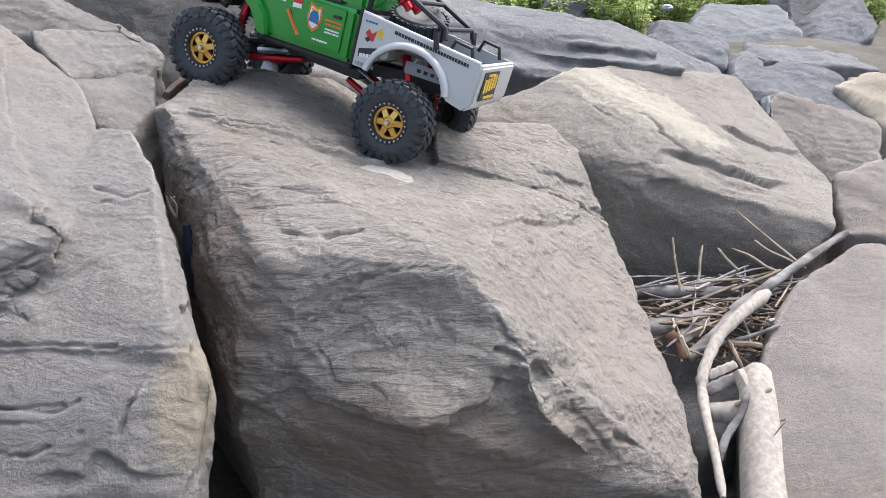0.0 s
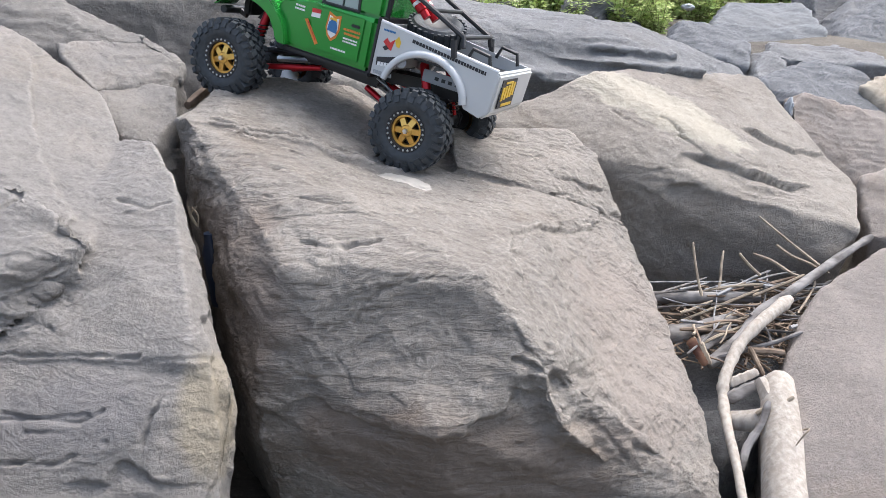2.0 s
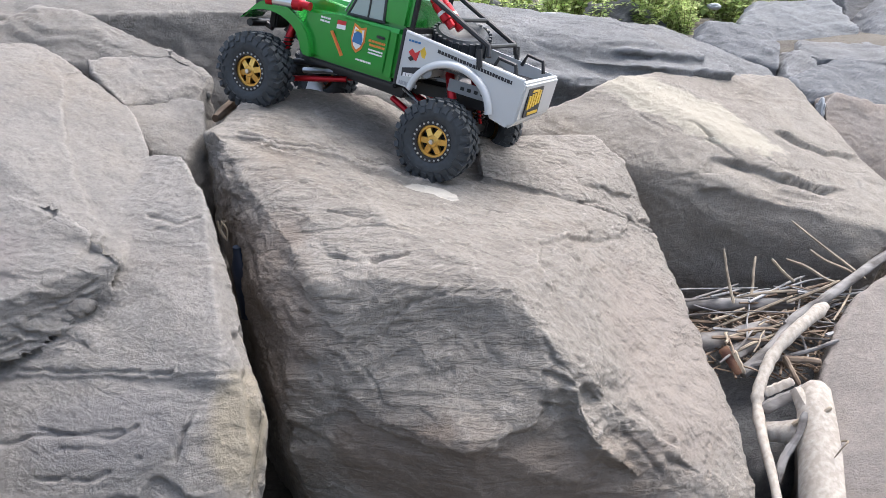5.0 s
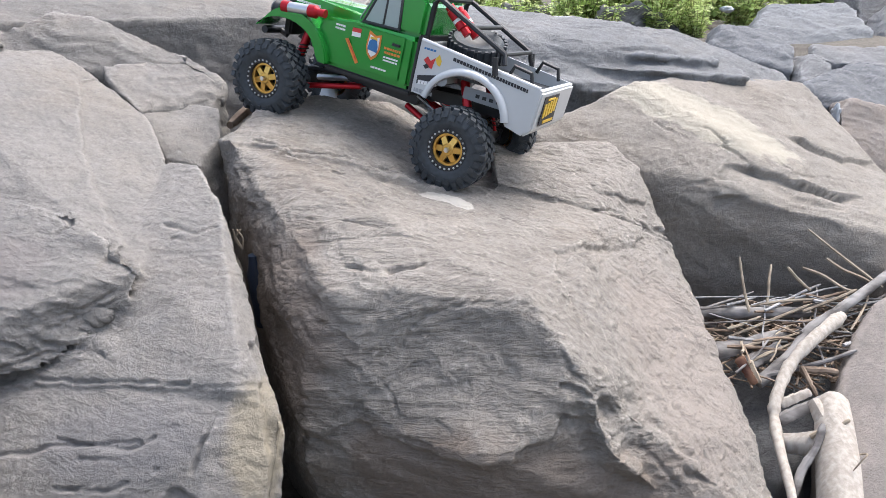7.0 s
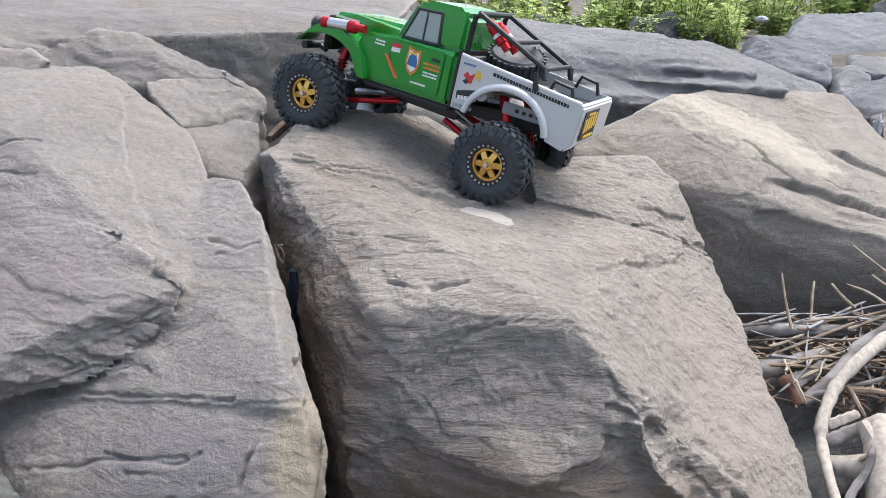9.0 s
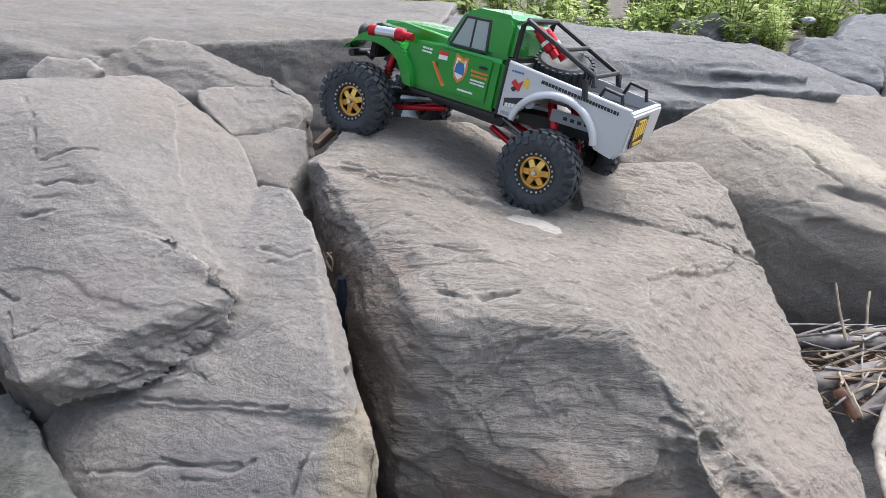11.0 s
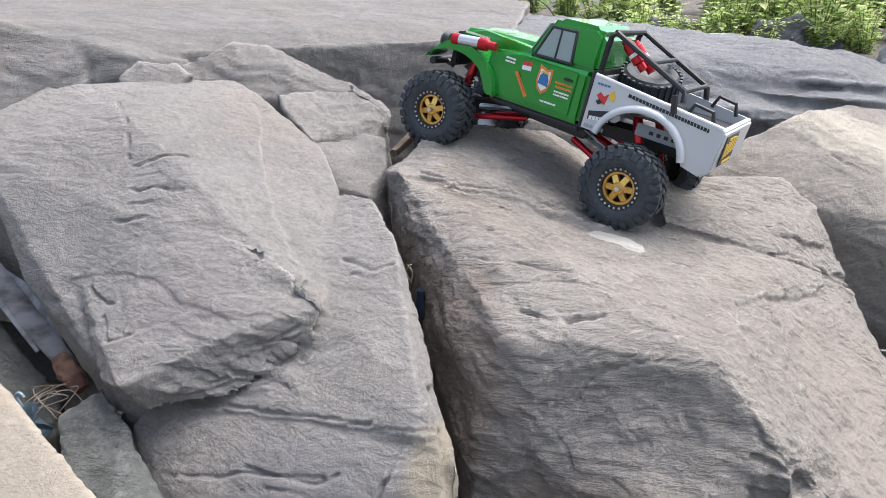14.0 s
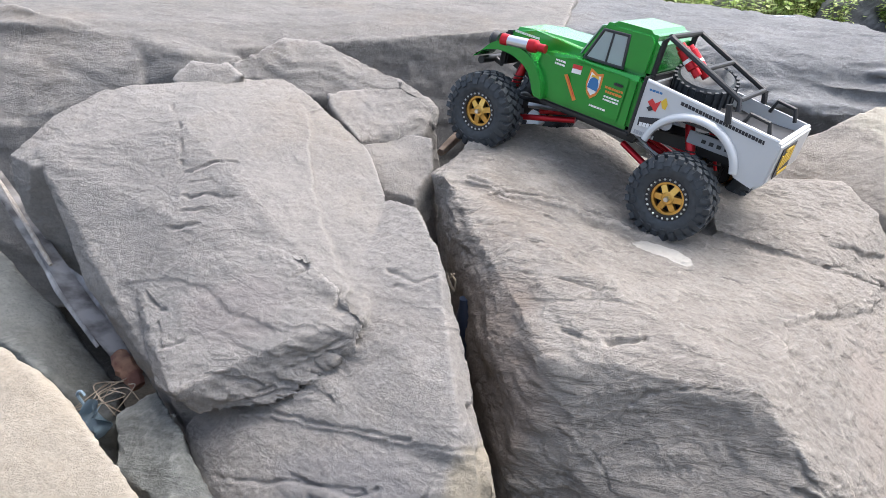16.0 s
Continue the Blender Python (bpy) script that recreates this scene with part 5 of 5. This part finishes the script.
# ---- driftwood, litter and weeds ----
def wood(name, pale, dark, stretch):
    m, n, l, b = material(name)
    b.inputs["Roughness"].default_value = 0.85
    c, mp, t, u, x = (n.new("ShaderNode" + k) for k in ("TexCoord", "Mapping", "TexNoise", "Bump", "Mix"))
    mp.inputs["Scale"].default_value = stretch
    t.inputs["Scale"].default_value, t.inputs["Detail"].default_value = 30, 8
    x.data_type = "RGBA"
    x.inputs["A"].default_value, x.inputs["B"].default_value = (*dark, 1), (*pale, 1)
    r = n.new("ShaderNodeMapRange")
    r.inputs["From Min"].default_value, r.inputs["From Max"].default_value = 0.38, 0.6
    l.new(c.outputs["Object"], mp.inputs["Vector"])
    l.new(mp.outputs["Vector"], t.inputs["Vector"])
    l.new(t.outputs["Fac"], r.inputs["Value"])
    l.new(r.outputs["Result"], x.inputs["Factor"])
    l.new(x.outputs["Result"], b.inputs["Base Color"])
    u.inputs["Distance"].default_value = 0.0015
    l.new(t.outputs["Fac"], u.inputs["Height"])
    l.new(u.outputs["Normal"], b.inputs["Normal"])
    return m


BLEACHED = wood("bleached_wood", (0.39, 0.35, 0.305), (0.30, 0.262, 0.222), (5.0, 4.0, 1.6))
GREY_WOOD = wood("grey_driftwood", (0.26, 0.245, 0.235), (0.085, 0.075, 0.07), (0.6, 1, 1.5))
PALE_WOOD = wood("silvery_wood", (0.34, 0.335, 0.335), (0.17, 0.165, 0.16), (1.5, 0.5, 0.5))
BROWN_WOOD = wood("brown_twig", (0.27, 0.2, 0.145), (0.12, 0.08, 0.055), (1, 1, 1))
STRAW = wood("dry_reed", (0.36, 0.30, 0.225), (0.21, 0.168, 0.125), (1, 1, 1))
RUST_WOOD = wood("rotten_red_wood", (0.26, 0.14, 0.085), (0.12, 0.05, 0.035), (1, 1, 2))


def smooth_line(points, per=5):
    """A curve through the points."""
    pts = [Vector(p) for p in points]
    pts = [pts[0] * 2 - pts[1], *pts, pts[-1] * 2 - pts[-2]]
    out = []
    for a, b, c, d in zip(pts[:-3], pts[1:-2], pts[2:-1], pts[3:]):
        for k in range(per):
            t = k / per
            out.append(0.5 * (2 * b + (c - a) * t + (2 * a - 5 * b + 4 * c - d) * t * t + (3 * b - a - 3 * c + d) * t ** 3))
    return out + [pts[-2]]


def stick(name, points, r0, r1, mat, label, seed=0, sides=8, wander=0.0, flat=1.0, group="driftwood pieces"):
    rnd = random.Random(seed)
    if len(points) == 2:
        a, b = Vector(points[0]), Vector(points[1])
        bend = (b - a).length * 0.03
        points = [a, a.lerp(b, 0.35) + Vector([rnd.uniform(-bend, bend) for _ in range(3)]), a.lerp(b, 0.7) + Vector([rnd.uniform(-bend, bend) for _ in range(3)]), b]
    line = smooth_line(points)
    radii = [(r0 + (r1 - r0) * i / (len(line) - 1)) * (1 + rnd.uniform(-0.12, 0.12)) for i in range(len(line))]
    radii[0] *= 0.75
    radii[-1] *= 0.7
    ob = part(name, tube(line, radii, sides, None, flat, 0.05, seed), mat)
    return tagged(ob, label, "driftwood", group)


stick("driftwood_log", [(0.647, 1.064, 0.748), (0.578, 1.011, 0.733), (0.527, 0.973, 0.706), (0.49, 0.924, 0.679), (0.479, 0.898, 0.662), (0.464, 0.841, 0.65), (0.454, 0.783, 0.634), (0.442, 0.72, 0.61)], 0.0108, 0.006,
      BLEACHED, "curved bleached driftwood branch lying in a gap", 1, 12)
stick("driftwood_branch", [(0.90, 1.265, 0.79), (0.807, 1.207, 0.768), (0.676, 1.112, 0.742), (0.617, 1.086, 0.716), (0.565, 1.047, 0.685), (0.505, 1.015, 0.65)], 0.007, 0.011,
      GREY_WOOD, "long dark grey driftwood branch on a boulder's edge", 2, 10)
log = new("forked_log")
tagged(log, "thick pale weathered log with a short fork", "driftwood", "driftwood pieces")
part("trunk", tube([(0.556, 0.900, 0.697), (0.553, 0.893, 0.694), (0.541, 0.855, 0.674), (0.524, 0.80, 0.648), (0.505, 0.745, 0.622), (0.478, 0.66, 0.585)], [0.014, 0.022, 0.026, 0.029, 0.028, 0.03], 14, None, 0.85, 0.07, 5), BLEACHED, log)
part("fork", tube([(0.478, 0.868, 0.642), (0.498, 0.858, 0.648), (0.530, 0.835, 0.662)], [0.013, 0.015, 0.022], 10, None, 0.85, 0.1, 6), BLEACHED, log)
part("knot", tube([(0.527, 0.893, 0.695), (0.530, 0.872, 0.684), (0.538, 0.845, 0.668)], [0.009, 0.013, 0.018], 10, None, 0.9, 0.1, 7), BLEACHED, log)
stick("driftwood_pole", [(0.44, 1.181, 0.697), (0.55, 1.174, 0.702), (0.65, 1.166, 0.705)], 0.0125, 0.010, GREY_WOOD, "straight silver-grey driftwood pole", 3, 10)
stick("driftwood_plank", [(0.45, 1.08, 0.672), (0.601, 1.131, 0.686)], 0.016, 0.009, GREY_WOOD, "split grey driftwood plank", 4, 8, 0, 0.5)
stick("driftwood_plank", [(0.495, 1.043, 0.668), (0.562, 1.072, 0.684)], 0.013, 0.013, GREY_WOOD, "short pale driftwood chunk", 5, 8, 0, 0.7)
stick("driftwood_plank", [(0.485, 0.895, 0.660), (0.562, 0.913, 0.690)], 0.010, 0.007, GREY_WOOD, "split grey driftwood plank", 6, 7, 0, 0.6)
stick("driftwood_plank", [(0.496, 0.921, 0.672), (0.540, 0.925, 0.690)], 0.009, 0.006, BLEACHED, "pale split driftwood piece", 7, 7, 0, 0.5)
stick("driftwood_stick", [(0.464, 0.786, 0.618), (0.517, 0.842, 0.69)], 0.006, 0.005, GREY_WOOD, "thin grey stick leaning on a log", 8)
stick("driftwood_stick", [(0.505, 1.022, 0.659), (0.642, 1.001, 0.718)], 0.005, 0.003, GREY_WOOD, "thin grey stick on the driftwood", 9)
stick("driftwood_stick", [(0.553, 0.990, 0.692), (0.604, 0.974, 0.695)], 0.006, 0.005, BROWN_WOOD, "brown stick with a broken end", 10)
stick("driftwood_stick", [(0.551, 0.983, 0.700), (0.562, 0.946, 0.670)], 0.004, 0.004, BROWN_WOOD, "thin brown stick on the driftwood", 11)
stick("driftwood_splinter", [(0.474, 1.03, 0.690), (0.492, 0.995, 0.662)], 0.009, 0.006, RUST_WOOD, "splintered orange-brown piece of wood", 12, 7, 0, 0.4)
stick("driftwood_splinter", [(0.487, 1.02, 0.69), (0.5, 1.0, 0.66)], 0.006, 0.004, STRAW, "splintered pale piece of wood", 13, 6)
stick("driftwood_stick", [(0.504, 0.844, 0.668), (0.551, 0.841, 0.698)], 0.004, 0.003, STRAW, "thin pale stick on the driftwood", 14)
stick("root_loop", [(0.548, 0.80, 0.672), (0.540, 0.775, 0.69), (0.530, 0.768, 0.685), (0.527, 0.775, 0.665)], 0.0012, 0.001, STRAW, "thin curled root beside a log", 15, 6)
for k, (a, b) in enumerate((((0.53, 1.21, 0.795), (0.54, 1.16, 0.71)), ((0.598, 1.228, 0.773), (0.575, 1.175, 0.71)), ((0.663, 1.246, 0.835), (0.772, 1.17, 0.752)),
                            ((0.695, 1.225, 0.786), (0.770, 1.18, 0.748)), ((0.648, 1.213, 0.773), (0.722, 1.14, 0.752)), ((0.627, 1.224, 0.769), (0.655, 1.185, 0.74)),
                            ((0.625, 1.142, 0.719), (0.715, 1.15, 0.757)), ((0.49, 1.134, 0.669), (0.645, 1.163, 0.722)))):
    stick("reed_stalk", [a, b], 0.0022 if k < 3 else 0.003, 0.0028, STRAW, "dry reed stalk standing in the driftwood", 40 + k, 6, group="dry reed stalks")
rnd = random.Random(4)
for k in range(64):
    c = Vector((rnd.uniform(0.48, 0.74), 0, 0))
    c.y = rnd.uniform(1.04, 1.20)
    c.z = 0.672 + 0.09 * (c.x - 0.48) + 0.16 * (c.y - 1.04) + rnd.uniform(-0.006, 0.022)
    a = rnd.gauss(0.25, 0.55)
    h = rnd.uniform(0.03, 0.10)
    d = Vector((math.cos(a), math.sin(a), rnd.uniform(-0.25, 0.3))) * h
    r = rnd.uniform(0.0012, 0.0036)
    stick("twig", [c - d, c + d], r, r * 0.7, (STRAW, GREY_WOOD, PALE_WOOD, BROWN_WOOD, GREY_WOOD)[k % 5], "thin dry twig in the driftwood heap", 100 + k, 6, group="twigs")
bm = bmesh.new()
for k in range(260):
    c = Vector((rnd.uniform(0.45, 0.76), rnd.uniform(1.0, 1.22), 0))
    c.z = 0.655 + 0.09 * (c.x - 0.48) + 0.16 * (c.y - 1.04) + rnd.uniform(-0.01, 0.012)
    a, h = rnd.uniform(0, 3.14), rnd.uniform(0.01, 0.05)
    d = Vector((math.cos(a), math.sin(a), rnd.uniform(-0.2, 0.2))) * h
    tube([c - d, c + Vector((0, 0, rnd.uniform(-0.004, 0.004))), c + d], rnd.uniform(0.0009, 0.0025), 5, bm)
tagged(part("plant_debris", bm, BROWN_WOOD), "matted brown twigs and reed bits", "debris", kind="stuff")

# gap at the other side: split plank, thin stick, rotten end, scrap
plank = new("split_plank")
tagged(plank, "weathered grey plank split lengthwise with a rotten end", "driftwood", "driftwood pieces")
part("board", tube([(-1.16, 1.06, 1.05), (-1.05, 1.0, 0.975), (-0.954, 0.945, 0.905), (-0.87, 0.902, 0.847), (-0.765, 0.856, 0.775)], [0.012, 0.015, 0.017, 0.017, 0.013], 8, None, 0.35, 0.05, 3), GREY_WOOD, plank)
part("board", tube([(-0.935, 0.942, 0.902), (-0.89, 0.93, 0.875), (-0.84, 0.905, 0.838), (-0.785, 0.87, 0.789)], [0.004, 0.009, 0.010, 0.006], 7, None, 0.3, 0.1, 4), PALE_WOOD, plank)
part("splinter", tube([(-0.975, 0.945, 0.915), (-0.92, 0.91, 0.868), (-0.83, 0.868, 0.80)], [0.003, 0.005, 0.003], 6, None, 0.5, 0.1, 4), PALE_WOOD, plank)
part("rotten_end", tube(smooth_line([(-0.785, 0.852, 0.802), (-0.755, 0.835, 0.79), (-0.727, 0.815, 0.775)]), [0.010, 0.014, 0.016, 0.017, 0.018, 0.017, 0.018, 0.016, 0.015, 0.013, 0.010], 8, None, 0.6, 0.2, 9), RUST_WOOD, plank, "reddish rotten wood")
stick("driftwood_stick", [(-1.07, 1.0, 1.02), (-0.997, 0.962, 0.953), (-0.934, 0.925, 0.905)], 0.004, 0.004, BLEACHED, "thin pale stick beside a plank", 31)
for k in range(9):
    stick("grass_strand", [(-0.75 + rnd.uniform(-0.02, 0.02), 0.80 + rnd.uniform(-0.02, 0.02), 0.785), (-0.72 + rnd.uniform(-0.06, 0.04), 0.775 + rnd.uniform(-0.02, 0.02), 0.79), (-0.72 + rnd.uniform(-0.08, 0.06), 0.755, 0.765)], 0.0009, 0.0007, STRAW, "dry grass strand in a gap", 60 + k, 5, group="dry grass strands")

PLASTIC_BLUE = plain("faded_blue_plastic", (0.22, 0.30, 0.36), 0.4, 0, 0.3, 40, 0.003)
bm = bmesh.new()
grid = [[bm.verts.new((-0.748 + 0.026 * (i / 8 - 0.5) + 0.006 * math.sin(j), 0.742 + 0.012 * math.sin(i * 0.9 + j * 0.7), 0.768 + 0.05 * (j / 8 - 0.5) + 0.004 * math.sin(i * 1.7))) for i in range(9)] for j in range(9)]
for j in range(8):
    for i in range(8):
        bm.faces.new((grid[j][i], grid[j][i + 1], grid[j + 1][i + 1], grid[j + 1][i]))
bmesh.ops.solidify(bm, geom=bm.faces[:], thickness=0.0015)
tube(smooth_line([(-0.757, 0.74, 0.79), (-0.764, 0.74, 0.806), (-0.757, 0.74, 0.812), (-0.752, 0.74, 0.806)]), 0.0022, 6, bm)
tagged(part("plastic_scrap", bm, PLASTIC_BLUE), "crumpled faded blue plastic scrap in a gap", "litter")

stick("driftwood_log", [(0.062, 1.608, 1.034), (0.105, 1.585, 1.005), (0.165, 1.553, 0.962)], 0.026, 0.024, GREY_WOOD, "short broken log end with grey bark", 33, 12, 0, 0.75)
stick("driftwood_plank", [(-0.375, 1.27, 1.02), (-0.345, 1.32, 1.045), (-0.31, 1.37, 1.06)], 0.014, 0.013, BROWN_WOOD, "brown weathered plank lying behind a boulder", 34, 10, 0, 0.6)
CLEAR = plain("cloudy_plastic", (0.33, 0.35, 0.37), 0.3, 0, 0.2, 40)
bm = lathe([(0.0, -0.03), (0.018, -0.03), (0.022, 0.03), (0.0205, 0.03), (0.0165, -0.027), (0.0, -0.027)], 24)
bmesh.ops.transform(bm, matrix=Matrix.Translation((0.055, 1.575, 0.972)) @ pose(0, 0, 0, 25, 0, 70), verts=bm.verts[:])
tagged(part("plastic_cup", bm, CLEAR), "cloudy plastic cup lying behind a boulder", "cup")
bm = lathe([(0.0, -0.03), (0.020, -0.03), (0.026, 0.03), (0.0245, 0.03), (0.0185, -0.027), (0.0, -0.027)], 24)
bmesh.ops.transform(bm, matrix=Matrix.Translation((-0.225, 1.45, 1.045)) @ pose(0, 0, 0, 35, 15, 40), verts=bm.verts[:])
tagged(part("paper_cup", bm, WHITE), "white paper cup tipped behind a boulder", "cup")
NAVY = plain("navy_plastic", (0.012, 0.022, 0.045), 0.35)
bm = tube([(-0.262, 0.970, 0.78), (-0.264, 0.965, 0.83), (-0.266, 0.960, 0.865), (-0.268, 0.957, 0.88), (-0.268, 0.956, 0.893)], [0.015, 0.016, 0.015, 0.008, 0.007], 16)
tagged(part("plastic_bottle", bm, NAVY), "dark navy plastic bottle stuck in a crevice", "bottle")


def crumple(name, place, size, seed, label):
    bm = bmesh.new()
    bmesh.ops.create_icosphere(bm, subdivisions=3, radius=1.0)
    for v in bm.verts:
        k = 1 + 0.5 * noise.noise(v.co * 1.8 + Vector((seed, 0, 0))) + 0.25 * noise.noise(v.co * 5 + Vector((0, seed, 0)))
        v.co = Vector((v.co.x * size[0], v.co.y * size[1], v.co.z * size[2])) * k + Vector(place)
    return tagged(part(name, bm, CLEAR), label, "litter")


crumple("plastic_bag", (0.955, 1.765, 0.955), (0.011, 0.011, 0.026), 3, "crumpled white plastic bag between rocks")
crumple("plastic_scrap", (0.36, 2.30, 1.16), (0.035, 0.010, 0.004), 5, "white plastic scrap on a ledge")
crumple("plastic_scrap", (1.10, 2.95, 1.165), (0.022, 0.015, 0.012), 7, "white plastic scrap below the weeds")

# weeds along the top of the bank
def leaf_material():
    m, n, l, b = material("weed_leaf")
    info, r = n.new("ShaderNodeNewGeometry"), n.new("ShaderNodeValToRGB")
    r.color_ramp.elements[0].color, r.color_ramp.elements[1].color = (0.28, 0.42, 0.11, 1), (0.66, 0.70, 0.34, 1)
    l.new(info.outputs["Random Per Island"], r.inputs["Fac"])
    l.new(r.outputs["Color"], b.inputs["Base Color"])
    b.inputs["Roughness"].default_value = 0.55
    b.inputs["Transmission Weight"].default_value = 0.0
    t, x = n.new("ShaderNodeBsdfTranslucent"), n.new("ShaderNodeMixShader")
    l.new(r.outputs["Color"], t.inputs["Color"])
    x.inputs["Fac"].default_value = 0.45
    l.new(b.outputs["BSDF"], x.inputs[1])
    l.new(t.outputs["BSDF"], x.inputs[2])
    l.new(x.outputs["Shader"], n["Material Output"].inputs["Surface"])
    return m


LEAF, STEM = leaf_material(), plain("weed_stem", (0.16, 0.17, 0.06), 0.7)


def weed(seed):
    rnd = random.Random(seed)
    root = new("weed")
    stems, leaves = bmesh.new(), bmesh.new()
    for s in range(16):
        a, h = rnd.uniform(0, 6.28), rnd.uniform(0.14, 0.34)
        lean_ = Vector((math.cos(a), math.sin(a), 0)) * rnd.uniform(0.02, 0.14)
        line = [lean_ * t * t + Vector((math.cos(a) * 0.02, math.sin(a) * 0.02, h * t)) for t in (0, 0.33, 0.66, 1)]
        tube(line, [0.003, 0.0025, 0.002, 0.0012], 5, stems)
        for k in range(22):
            t = rnd.uniform(0.05, 1.0)
            p = lean_ * t * t + Vector((math.cos(a) * 0.02, math.sin(a) * 0.02, h * t))
            b, size = rnd.uniform(0, 6.28), rnd.uniform(0.022, 0.055)
            out = Vector((math.cos(b), math.sin(b), rnd.uniform(-0.3, 0.7))).normalized()
            side = out.cross(Vector((0, 0, 1))).normalized() * size * 0.34
            dip = Vector((0, 0, -0.25 * size))
            q = [p, p + out * size * 0.4 + side, p + out * size + dip, p + out * size * 0.4 - side]
            c = leaves.verts.new(p + out * size * 0.45 + Vector((0, 0, -0.12 * size)))
            vs = [leaves.verts.new(v) for v in q]
            for i in range(4):
                leaves.faces.new((vs[i], vs[(i + 1) % 4], c))
    tagged(part("stem_tuft", stems, STEM, root), kind="stuff")
    tagged(part("foliage", leaves, LEAF, root, "", False), kind="stuff")
    return tagged(root, "leafy yellow-green weed growing behind the rocks", "weed", "weeds on the bank")


kinds = [weed(k) for k in range(4)]
count = 0
for k in range(120):
    far = 46 <= k < 90
    x = rnd.uniform(-0.1, 2.9) if not far else rnd.uniform(-1.5, 6.0)
    y = rnd.uniform(2.75, 3.5) if not far else rnd.uniform(3.8, 7.0)
    if x > 0.95 and y < 3.35 and x < 2.3:
        y += 0.6
    if k >= 90:
        x, y = rnd.uniform(0.1, 1.0), rnd.uniform(2.66, 2.9)
    size = (rnd.uniform(0.35, 0.6) if k >= 90 else rnd.uniform(0.7, 1.1)) if not far else rnd.uniform(1.3, 2.4)
    m = pose(x, y, 1.05, 0, 0, rnd.uniform(0, 360)) @ Matrix.Scale(size, 4)
    if count < 4:
        kinds[count].matrix_world = m
    else:
        ob = copy_thing(kinds[k % 4], pose(x, y, 1.05, 0, 0, rnd.uniform(0, 360)))
        ob.scale = (size, size, size)
    count += 1
# a dry tuft in the crevice
for k in range(5):
    stick("grass_strand", [(-0.284, 0.962, 0.90), (-0.286 + rnd.uniform(-0.006, 0.006), 0.958, 0.918), (-0.288 + rnd.uniform(-0.01, 0.01), 0.953, 0.932)], 0.0014, 0.001, STRAW, "dry grass strand in a crevice", 80 + k, 5, group="dry grass strands")
